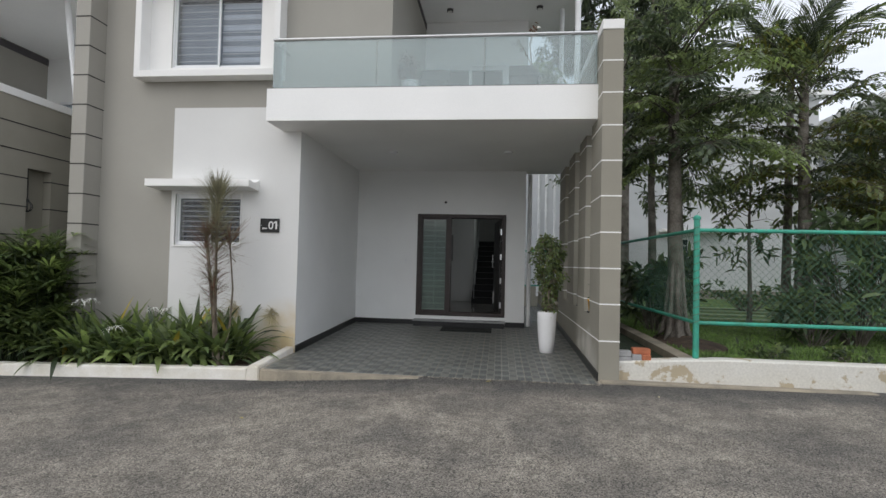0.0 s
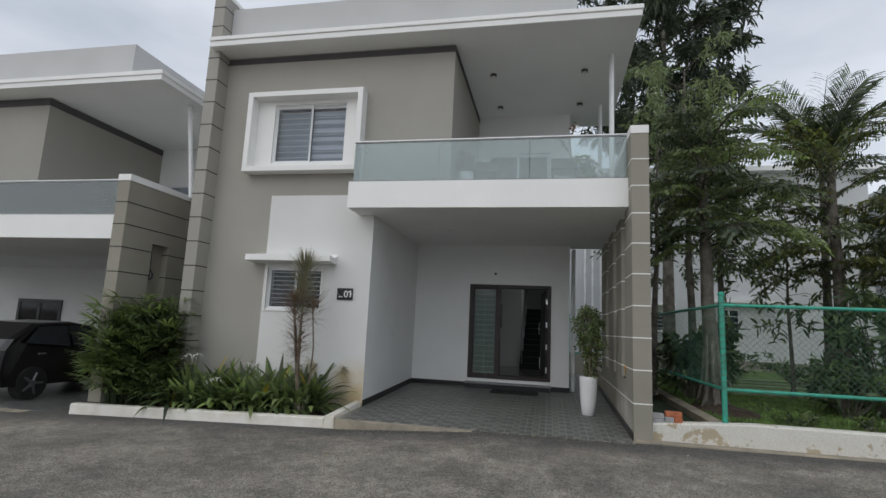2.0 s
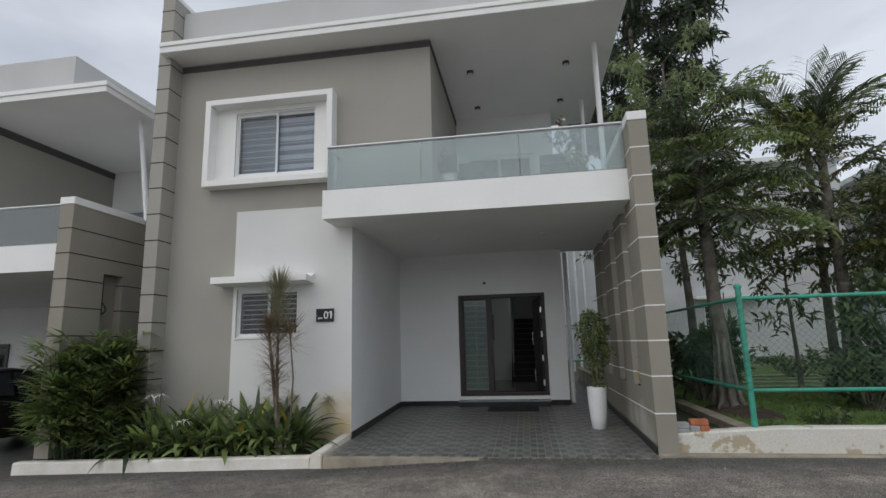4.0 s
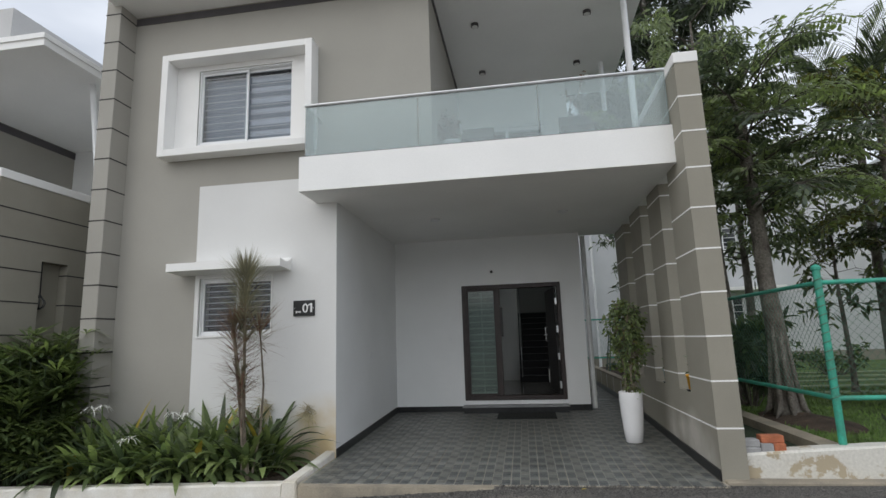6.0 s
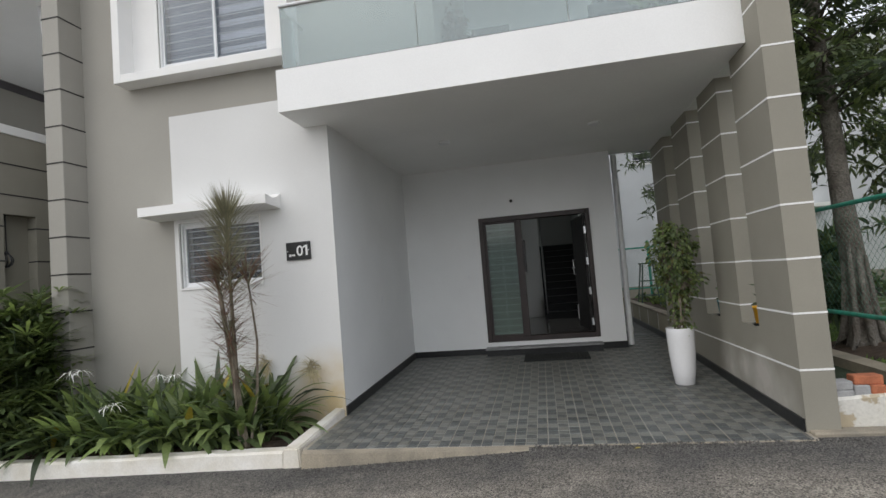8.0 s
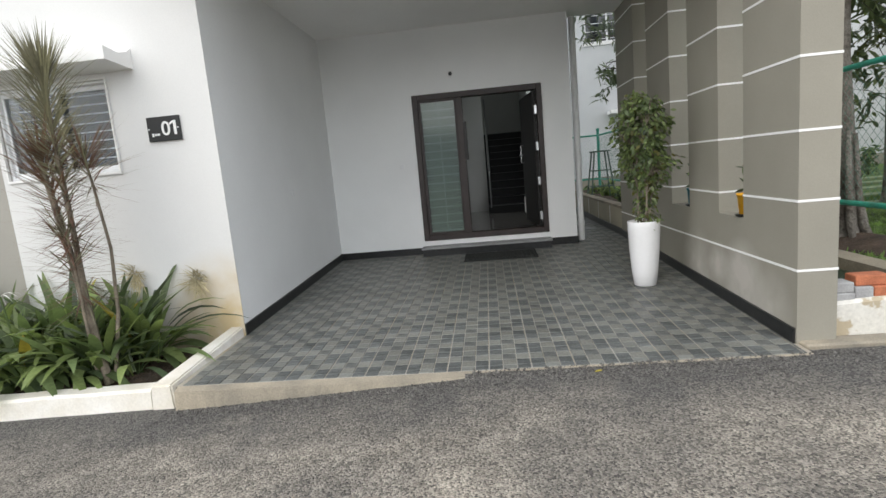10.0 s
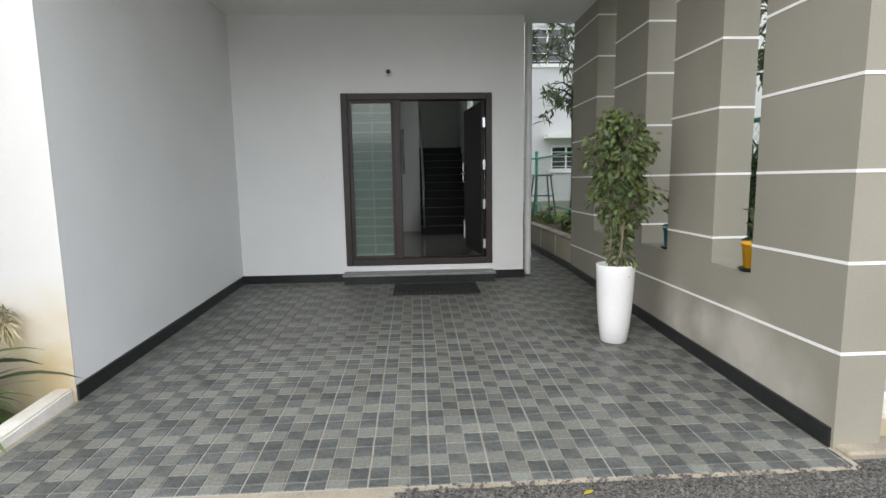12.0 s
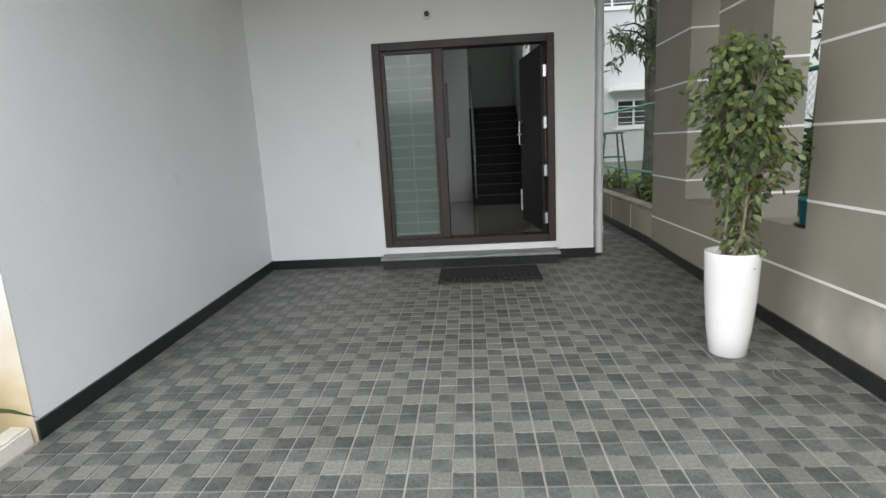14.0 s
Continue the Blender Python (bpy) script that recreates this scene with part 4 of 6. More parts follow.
hexa(bm, [(-3.06, 5.68, -0.5), (-2.84, 5.68, -0.5), (-2.825, 6.76, -0.5), (-2.97, 6.77, -0.5)], [(-3.03, 5.70, -0.045), (-2.875, 5.70, -0.045), (-2.842, 6.76, 0.05), (-2.955, 6.765, 0.05)])
bmesh.ops.bevel(bm, geom=bm.edges[:], offset=0.012, segments=2, affect="EDGES")
tagged(part("kerb", bm, KERB), "whitewashed kerb return beside the porch", "kerb", kind="structure")
bm = bmesh.new()
gx, gy = 40, 8
vs = [[bm.verts.new((-7.5 + 4.45 * i / gx, 5.82 + 0.96 * j / gy, -0.125 + 0.028 * (-7.5 + 4.45 * i / gx + 2.95) + 0.04 * noise.noise((i * 0.6, j * 0.6, 2)))) for j in range(gy + 1)] for i in range(gx + 1)]
for i in range(gx):
    for j in range(gy):
        bm.faces.new((vs[i][j], vs[i + 1][j], vs[i + 1][j + 1], vs[i][j + 1]))
tagged(part("planting_bed", bm, SOIL), "dark soil of the planting bed", "soil", kind="structure")

# ---- garden side ----
bm = bmesh.new()
prev = None
for i in range(0, 61):
    x = 1.635 + i * 0.2
    w = 0.008 * noise.noise((x * 2, 3, 0))
    top = 0.180 + 0.06 * (min(x, 2.85) - 1.7)
    row = [bm.verts.new(p) for p in ((x, 5.95 + w, -0.4), (x, 5.955 + w, top - 0.02), (x, 5.975, top + w), (x, 6.13, top + w), (x, 6.14, -0.4))]
    if prev:
        for k in range(5):
            bm.faces.new((prev[k], prev[(k + 1) % 5], row[(k + 1) % 5], row[k]))
    else:
        bm.faces.new(row)
    prev = row
bm.faces.new(prev[::-1])
tagged(part("garden_wall", bm, PEEL), "low garden wall with peeling whitewash", "wall", kind="structure")
tagged(part("ledge", boxes((1.40, 4.5, 5.80, 5.95, -0.3, -0.045), bevel=0.012), CONCRETE), "thin sandy concrete footing along the lane", "footing", kind="structure")
tagged(part("garden_ground", boxes((2.62, 60, 6.14, 60, -0.5, 0.19)), LAWN), "mown green lawn behind the fence", "lawn", kind="structure")
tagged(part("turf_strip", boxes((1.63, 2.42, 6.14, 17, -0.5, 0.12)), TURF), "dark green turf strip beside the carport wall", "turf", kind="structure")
bm = bmesh.new()
hexa(bm, [(2.42, 6.14, -0.4), (2.62, 6.14, -0.4), (2.62, 17, -0.4), (2.42, 17, -0.4)], [(2.43, 6.14, 0.215), (2.61, 6.14, 0.225), (2.61, 17, 0.235), (2.43, 17, 0.235)])
tagged(part("stone_edging", bm, CONCRETE), "sandy stone edging under the fence", "edging", kind="structure")
bm = bmesh.new()
prev = None
for k in range(24):
    a = 2 * math.pi * k / 24
    r = 1.0 + 0.15 * noise.noise((math.cos(a), math.sin(a), 0))
    v = bm.verts.new((3.08 + 0.45 * r * math.cos(a), 7.75 + 0.95 * r * math.sin(a), 0.2))
bm.faces.new(bm.verts[:])
r_ = bmesh.ops.poke(bm, faces=bm.faces[:])
for v in r_["verts"]:
    v.co.z = 0.3
tagged(part("bare_soil", bm, SOIL), "bare reddish soil round the tree foot", "soil", kind="structure")
for i in range(5):
    y = 10.6 + i * 1.15
    sl = thing("stepping_slab", (6, y, 0.19), "pale mossy paving slab set into the lawn", "paving slab", group="slabs in the lawn")
    part("slab", boxes((3.6, 9.5, y, y + 0.35, 0.15, 0.225), bevel=0.01), mat("mossy_slab", (0.22, 0.27, 0.15), 0.9, 0.15, 4, 50, 0.4) if i == 0 else bpy.data.materials["mossy_slab"], sl)
# grass
lv = Leaves()
rng = random.Random(11)
for _ in range(26000):
    x, y = 2.65 + 8 * rng.random() ** 1.3, 6.2 + 5.5 * rng.random() ** 1.4
    if ((x - 3.08) / 0.45) ** 2 + ((y - 7.75) / 0.95) ** 2 < 1:
        continue
    d = rand_dir(rng, 2.2)
    lv.blade((x, y, 0.185), d, d.cross(Vector((rng.random() - 0.5, rng.random() - 0.5, 0.1))), 0.04 + 0.05 * rng.random(), 0.012, 0.3, 2, mi=rng.choice((0, 0, 1)))
tagged(lv.obj("grass", [GRASS, LEAF_MD]), "short green lawn grass", "grass", kind="stuff")

# bricks left on the low wall
for x0, x1, y0, y1, z0, z1, m, lab, nm in ((1.648, 1.800, 5.975, 6.10, 0.176, 0.230, BLOCK_G, "grey concrete paver lying on the low wall", "paver"), (1.645, 1.797, 5.98, 6.105, 0.230, 0.302, BLOCK_G, "grey concrete paver on top of another", "paver"),
                                           (1.806, 1.922, 5.985, 6.11, 0.181, 0.262, BLOCK_G, "grey concrete paver beside an orange brick", "paver"), (1.926, 2.034, 5.985, 6.11, 0.186, 0.262, BRICK_O, "orange clay brick lying on the low wall", "brick"),
                                           (1.822, 2.034, 6.01, 6.125, 0.262, 0.335, BRICK_O, "orange clay brick resting on the lower bricks", "brick")):
    tagged(part(nm, boxes((x0, x1, y0, y1, z0, z1), bevel=0.010, seg=2), m), lab, nm, group="bricks on the wall")


def chain_link(fence, a, b, z0, z1, pitch=0.085):
    """Crossing wires between two points on the ground, as one mesh."""
    a, b = Vector(a), Vector(b)
    d = (b - a)
    ln, h = d.length, z1 - z0
    d.normalize()
    bm = bmesh.new()
    off = d.cross(Vector((0, 0, 1))) * 0.006
    n = int((ln + h) / pitch)
    for s in (0, 1):
        for i in range(1, n):
            u0 = i * pitch - h
            t0, t1 = max(0, -u0), min(h, ln - u0)
            if t1 - t0 < 0.02:
                continue
            p, q = (u0 + t0, t0), (u0 + t1, t1)
            if s:
                p, q = (ln - p[0], p[1]), (ln - q[0], q[1])
            tube(bm, [a + d * p[0] + off * (2 * s - 1) + Vector((0, 0, z0 + p[1])), a + d * q[0] + off * (2 * s - 1) + Vector((0, 0, z0 + q[1]))], 0.0017, 3, False)
    return part("chain_link_mesh", bm, WIRE, fence, "green chain-link wire")


def fence_post(parent, x, y, z0, z1):
    p = part("post", tube(bmesh.new(), [(x, y, z0), (x, y, z1 - 0.05)], 0.036, 14), GREENPAINT, parent)
    part("ball_cap", lathe(bmesh.new(), (x, y), [(0.03, z1 - 0.06), (0.046, z1 - 0.045), (0.046, z1 - 0.02), (0.03, z1), (0.01, z1 + 0.008)], 14), GREENPAINT, p)


fence = thing("chain_link_fence", (2.6, 6.1, 0.24), "turquoise-green pipe fence with chain-link mesh", "fence")
for x, y in ((2.595, 6.10), (6.6, 6.10), (10.6, 6.10), (2.53, 11.4), (2.45, 16.9), (0.9, 16.9)):
    fence_post(fence, x, y, 0.2, 2.0)
for a, b in (((2.6, 6.1), (6.6, 6.1)), ((6.6, 6.1), (10.6, 6.1)), ((2.595, 6.1), (2.53, 11.4)), ((2.53, 11.4), (2.45, 16.9)), ((2.45, 16.9), (0.9, 16.9))):
    for z in (0.67, 1.82):
        part("rail", tube(bmesh.new(), [(*a, z), (*b, z)], 0.024, 10), GREENPAINT, fence)
    chain_link(fence, (*a, 0), (*b, 0), 0.67, 1.82)
bm = bmesh.new()
for i in range(14):
    z = 0.62 + i * 0.09
    pts = [(2.595 + 0.040 * math.cos(t), 6.10 + 0.040 * math.sin(t), z + 0.09 * t / (2 * math.pi)) for t in [k * math.pi / 6 for k in range(13)]]
    tube(bm, pts, 0.006, 4, False)
part("lacing", bm, WIRE, fence, "wire lacing wound round the post")

# ---- rear passage ----
pw = thing("planter_wall", (1.5, 12.5, 0.08), "low beige planter wall with pale joints and black base", "planter", kind="structure")
part("body", boxes((1.39, 1.51, 10.345, 16, 0.0, 0.47)), mat("beige_planter_paint", (0.40, 0.36, 0.27), 0.85, 0.06, 2, 60, 0.3), pw)
part("coping", boxes((1.375, 1.525, 10.345, 16, 0.47, 0.51), bevel=0.006), CONCRETE, pw)
part("base", boxes((1.376, 1.39, 10.345, 16, 0.0, 0.17)), BLACK_STONE, pw)
for y in (11.1, 12.0, 12.9, 13.8, 14.7):
    part("joint", boxes((1.386, 1.39, y, y + 0.02, 0.17, 0.47)), LINE_WHITE, pw)
tagged(part("planter_soil", boxes((1.635, 2.42, 10.7, 16.5, 0.165, 0.42)), SOIL), "soil of the rear planter", "soil", kind="structure")
part("soil_fill", boxes((1.51, 1.635, 10.7, 16, 0.1, 0.42)), SOIL, pw)
stool = thing("bar_stool", (1.72, 13.4, 0.42), "tall grey-green metal stool standing in the planter", "stool")
STOOLM = mat("grey_green_metal", (0.10, 0.15, 0.12), 0.5, 0.15, 9, 60, 0.2)
sx, sy, s0, s1 = 1.74, 13.4, 0.42, 1.38
part("seat", boxes((sx - 0.17, sx + 0.17, sy - 0.17, sy + 0.17, s1 - 0.03, s1), bevel=0.008), STOOLM, stool)
for a in (-1, 1):
    for b in (-1, 1):
        part("leg", tube(bmesh.new(), [(sx + a * 0.24, sy + b * 0.24, s0), (sx + a * 0.13, sy + b * 0.13, s1 - 0.03)], 0.016, 8), STOOLM, stool)
for z, r in ((0.66, 0.212), (0.98, 0.176)):
    for (x0, y0), (x1, y1) in (((-r, -r), (r, -r)), ((r, -r), (r, r)), ((r, r), (-r, r)), ((-r, r), (-r, -r))):
        part("stretcher", tube(bmesh.new(), [(sx + x0, sy + y0, z), (sx + x1, sy + y1, z)], 0.011, 6), STOOLM, stool)


def plain_house(name, x0, x1, y, depth, top, wins, label, base=0.0, awn=()):
    """A white house seen far off: walls with openings, plinth, windows, roof."""
    h = thing(name, ((x0 + x1) / 2, y, base), label, "house")
    part("wall", pierced({x0, x1, *[q for w in wins for q in w[:2]]}, {base, top, *[q for w in wins for q in w[2:]]}, y, y + 0.2, wins), FARWHITE, h)
    for a, b, c, d in ((x0, x0 + 0.2, y + 0.2, y + depth), (x1 - 0.2, x1, y + 0.2, y + depth), (x0, x1, y + depth, y + depth + 0.2)):
        part("wall", boxes((a, b, c, d, base, top)), FARWHITE, h)
    part("roof", boxes((x0 - 0.3, x1 + 0.3, y - 0.4, y + depth + 0.3, top, top + 0.2)), SOFFIT, h)
    part("plinth", boxes((x0 - 0.03, x1 + 0.03, y - 0.03, y, base - 0.5, base + 0.45)), TAUPE, h)
    for a, b, c, d in wins:
        w = part("window", boxes((a, a + 0.06, y + 0.05, y + 0.12, c, d), (b - 0.06, b, y + 0.05, y + 0.12, c, d), (a + 0.06, b - 0.06, y + 0.05, y + 0.12, d - 0.06, d), (a + 0.06, b - 0.06, y + 0.05, y + 0.12, c, c + 0.06), ((a + b) / 2 - 0.03, (a + b) / 2 + 0.03, y + 0.05, y + 0.12, c + 0.06, d - 0.06)), TRIM, h)
        part("pane", boxes((a + 0.06, b - 0.06, y + 0.07, y + 0.08, c + 0.06, d - 0.06)), CARGLASS, w)
        part("sill", boxes((a - 0.08, b + 0.08, y - 0.06, y + 0.02, c - 0.08, c)), LINE_WHITE, w)
        for i in range(5):
            z = c + 0.12 + (d - c - 0.2) * i / 4
            part("bar", boxes((a + 0.06, b - 0.06, y + 0.03, y + 0.045, z, z + 0.02)), TRIM, w)
    for a, b, z in awn:
        part("sunshade", boxes((a, b, y - 0.5, y, z, z + 0.12)), LINE_WHITE, h)
    return h


plain_house("house", 0.9, 12.5, 21.0, 8, 8.2, [(3.9, 4.95, 1.58, 2.42), (3.0, 4.5, 5.0, 6.2), (6.9, 7.7, 1.4, 2.6), (6.7, 7.75, 4.35, 5.25)], "white two-storey house behind the trees", 0.1, [(3.65, 5.2, 2.62), (6.5, 9.0, 2.8)])
for x in (1.72, 2.02, 2.36):
    dp = thing("downpipe", (x, 20.94, 0.1), "white plastic downpipe on the far white wall", "pipe", group="far downpipes")
    part("shaft", tube(bmesh.new(), [(x, 20.94, 0.1), (x, 20.94, 8.1)], 0.055, 10), PVC, dp)
    for z in (1.5, 3.6, 5.7):
        part("bracket", boxes((x - 0.08, x + 0.08, 20.93, 21.0, z, z + 0.05)), PVC, dp)
plain_house("house", 13.5, 30, 16.0, 8, 7.4, [(15, 16.5, 1.0, 2.4), (19, 20.5, 1.0, 2.4), (15, 16.5, 4.2, 5.5)], "white house farther along behind the garden", 0.1)
# added behind the camera, unseen, to close the lane and show in the glass
plain_house("house", -24, 24, -48.0, 7, 5.5, [], "unseen plain house added across the lane for reflections in the glass", -1.0)

# ---- pots ----
pot = thing("planter_pot", (0.905, 7.55, -0.01), "tall glossy white tapered plant pot", "plant pot")
zb = floor_z(7.55)
prof = [(0.096, zb), (0.104, zb + 0.006), (0.123, zb + 0.15), (0.140, zb + 0.36), (0.148, zb + 0.55), (0.150, zb + 0.625), (0.147, zb + 0.632), (0.136, zb + 0.628), (0.132, zb + 0.57)]
part("body", lathe(bmesh.new(), (0.905, 7.55), prof, 40), POT_W, pot, smooth=True)
part("potting_soil", lathe(bmesh.new(), (0.905, 7.55), [(0.131, zb + 0.56), (0.131, zb + 0.585), (0.02, zb + 0.595)], 24), SOIL, pot)
ficus = thing("ficus_plant", (0.905, 7.55, 0.57), "leafy weeping fig growing in the white pot", "plant")
rng = random.Random(21)
bm = bmesh.new()
tips = []
for k in range(5):
    a = k * 1.26 + 0.4
    p = [(0.905 + 0.05 * math.cos(a), 7.55 + 0.05 * math.sin(a), 0.57)]
    for j in range(1, 8):
        p.append((0.91 + (0.045 + 0.014 * j) * math.cos(a + j * 0.3) + rng.gauss(0, 0.013), 7.55 + (0.045 + 0.014 * j) * math.sin(a + j * 0.3) + rng.gauss(0, 0.013), 0.57 + j * 0.158))
    tube(bm, p, [0.0105 - 0.001 * j for j in range(8)], 6)
    tips += p[1:]
FIG = [(0.60, 0.09), (0.78, 0.07), (0.93, 0.09), (1.02, 0.18), (1.15, 0.25), (1.29, 0.19), (1.42, 0.25), (1.62, 0.225), (1.73, 0.15), (1.80, 0.05)]


def fig_radius(z):
    for (za, ra), (zb, rb) in zip(FIG, FIG[1:]):
        if za <= z <= zb:
            return ra + (rb - ra) * (z - za) / (zb - za)
    return 0.03


lv = Leaves()
for i in range(400):
    z = 0.98 + 0.80 * rng.random() if i > 52 else 0.63 + 0.35 * rng.random()
    a = rng.random() * 6.283
    lobe = 0.98 + 0.55 * noise.noise((1.7 * math.cos(a), 1.7 * math.sin(a), z * 4.2)) + (0.22 if abs(z - 1.16) < 0.07 and math.cos(a) > 0.7 else 0.0) + (0.2 if abs(z - 1.42) < 0.05 and math.cos(a) < -0.7 else 0.0)
    r = fig_radius(z) * lobe * rng.random() ** 0.4
    e = Vector((0.93 + r * math.cos(a), 7.55 + r * math.sin(a), z))
    s = min(tips, key=lambda q: (Vector(q) - e - Vector((0, 0, -0.1))).length)
    tube(bm, [s, (Vector(s) + e) * 0.5 + Vector((0, 0, 0.03)), e], [0.0035, 0.0025, 0.0012], 4, False)
    tone = rng.random()
    for _ in range(6 if i > 52 else 5):
        d = Vector((math.cos(a) + rng.gauss(0, 0.7), math.sin(a) + rng.gauss(0, 0.7), rng.gauss(-0.55, 0.65))).normalized()
        sd_ = d.cross(Vector((math.cos(a) + rng.gauss(0, 0.5), math.sin(a) + rng.gauss(0, 0.5), 0.5 + rng.gauss(0, 0.4))))
        q = e + Vector((rng.gauss(0, 0.025), rng.gauss(0, 0.025), rng.gauss(0, 0.03)))
        lv.blade(q, d, sd_, 0.044 + 0.018 * rng.random(), 0.033, 0.6, 4, 0.40, mi=(0, 1, 1, 2, 2, 3)[min(5, int(6 * (0.55 * tone + 0.45 * rng.random())))])
part("branchwork", bm, STEM, ficus)
lv.obj("foliage", [LEAF_DK, LEAF_MD, LEAF_LT, LEAF_OL], ficus)


def small_pot(x, y, z, h, r0, r1, m, lab):
    t = thing("flower_pot", (x, y, z), lab, "flower pot", group="pots in the wall slots")
    part("saucer", lathe(bmesh.new(), (x, y), [(r0 * 1.4, z), (r0 * 1.75, z + 0.02), (r0 * 1.6, z + 0.024)], 20), PLATE, t, "black saucer")
    part("body", lathe(bmesh.new(), (x, y), [(r0, z + 0.015), (r1, z + h), (r1 * 1.06, z + h), (r1 * 1.06, z + h - 0.02), (r1 * 0.9, z + h - 0.015)], 24), m, t, smooth=True)
    g = thing("potted_plant", (x, y, z + h), "small leafy plant growing in a pot", "plant", group="plants in the wall slots")
    lv = Leaves()
    r = random.Random(int(y * 100))
    bm = tube(bmesh.new(), [(x, y, z + h - 0.03), (x + 0.01, y, z + h + 0.12), (x - 0.01, y + 0.02, z + h + 0.22)], 0.005, 5)
    for _ in range(16):
        d = rand_dir(r, 0.5)
        lv.blade((x, y, z + h + 0.02 + 0.2 * r.random()), d, d.cross(rand_dir(r)), 0.08, 0.04, 0.5, 3, 0.4, mi=r.choice((0, 1)))
    part("stem", bm, STEM, g)
    lv.obj("foliage", [LEAF_DK, LEAF_MD], g)


small_pot(1.437, 6.675, 0.70, 0.185, 0.045, 0.062, POT_Y, "small yellow plastic pot on a black saucer")
small_pot(1.455, 7.765, 0.70, 0.18, 0.045, 0.060, POT_B, "small teal plastic pot standing in a wall slot")

# ---- planting bed plants ----
def lily(x, y, n, size, seed, label="clump of dark green spider lily leaves", width=0.062, limp=0.8):
    z = -0.1 + 0.028 * (x + 2.95)
    g = thing("spider_lily", (x, y, z), label, "plant", group="lilies in the bed")
    r = random.Random(seed)
    lv = Leaves()
    for i in range(n):
        a = r.random() * 6.283
        up = 0.9 + 2.6 * r.random()
        d = Vector((math.cos(a), math.sin(a) * (0.8 if math.sin(a) < 0 else 0.35), up)).normalized()
        sd_ = Vector((-math.sin(a), math.cos(a), 0.15 * r.gauss(0, 1)))
        lv.blade((x + 0.05 * math.cos(a), y + 0.05 * math.sin(a), z), d, sd_, size * (0.65 + 0.5 * r.random()), width * (1 + 0.45 * r.random()), limp + 1.5 * r.random(), 8, 0.62, mi=(3 if r.random() < 0.006 else r.choice((0, 1, 1, 2, 2))))
    lv.obj("leaves", [LEAF_DK, LEAF_MD, LEAF_LT, LEAF_YL], g)
    return g


def lily_flower(x, y, z, seed):
    g = thing("lily_flower", (x, y, z), "white spidery lily bloom above the leaves", "flower", group="lily blooms")
    r = random.Random(seed)
    lv = Leaves()
    for k in range(12):
        a = k * 0.52 + r.random() * 0.3
        d = Vector((math.cos(a), math.sin(a), 0.2 + 1.1 * r.random()))
        lv.blade((x, y, z), d, Vector((-math.sin(a), math.cos(a), 0)), 0.13 + 0.05 * r.random(), 0.013, 1.9, 6, 0.3)
    lv.obj("petals", [PETAL], g)
    part("stalk", tube(bmesh.new(), [(x + 0.02, y + 0.05, -0.1 + 0.028 * (x + 2.95)), (x, y, z)], 0.007, 5), LEAF_MD, g)


rng = random.Random(31)
for i in range(12):
    x = -5.95 + i * 0.205
    lily(x, 6.06 + 0.14 * rng.random(), 44, 0.66, 100 + i)
    lily(x + 0.1, 6.42 + 0.1 * rng.random(), 44, 0.88, 200 + i)
for i, (x, y, s) in enumerate(((-3.48, 6.15, 0.64), (-3.46, 6.42, 0.68))):
    lily(x, y, 17, s, 300 + i, width=0.052, limp=1.2)
for i, (x, y, z) in enumerate(((-5.66, 6.05, 0.68), (-5.52, 6.05, 0.70), (-5.17, 5.98, 0.32), (-5.05, 5.98, 0.34), (-4.58, 6.05, 0.61), (-4.39, 6.05, 0.61))):
    lily_flower(x, y, z, 400 + i)

# dried wall plants
for x, z, s in ((-3.19, 0.52, 1.35), (-3.76, 0.60, 1.1)):
    g = thing("dried_air_plant", (x, 6.75, z), "dried straw-coloured tuft fixed to the white wall", "plant", group="dried tufts")
    r = random.Random(int(-x * 100))
    lv = Leaves()
    for _ in range(120):
        a = r.random() * 6.283
        d = Vector((math.cos(a), -0.25 - 0.3 * r.random(), math.sin(a) - 0.2))
        lv.blade((x + r.gauss(0, 0.025), 6.75 - 0.02 * r.random(), z + r.gauss(-0.01, 0.035)), d, d.cross(rand_dir(r)), s * (0.07 + 0.08 * r.random()), 0.011, 0.5, 3)
    lv.obj("leaves", [DRYLEAF], g)
    part("root", tube(bmesh.new(), [(x, 6.758, z - 0.03), (x + 0.01, 6.745, z - 0.16 * s)], [0.012, 0.004], 6), DRYLEAF, g)

# dracaena with several thin canes
drac = thing("dracaena_plant", (-3.62, 6.0, -0.12), "tall bronze-red dracaena with thin bare canes", "plant")
rng = random.Random(41)
CANES = [([(-3.58, 6.0, -0.13), (-3.66, 6.03, 0.30), (-3.76, 6.08, 0.85), (-3.84, 6.10, 1.35), (-3.88, 6.1, 1.62)], 0.034, 0.80, 0),
         ([(-3.60, 6.02, -0.12), (-3.68, 6.05, 0.5), (-3.72, 6.1, 1.1), (-3.73, 6.1, 1.75), (-3.74, 6.12, 2.16)], 0.026, 0.50, 1),
         ([(-3.56, 6.04, -0.12), (-3.52, 6.15, 0.4), (-3.52, 6.2, 0.9), (-3.57, 6.2, 1.4), (-3.60, 6.2, 1.6)], 0.016, 1.3, 2),
         ([(-3.64, 5.98, -0.12), (-3.66, 5.98, 0.45), (-3.68, 6.0, 0.8), (-3.69, 6.0, 1.0)], 0.014, 0.5, 3)]
lv = Leaves()
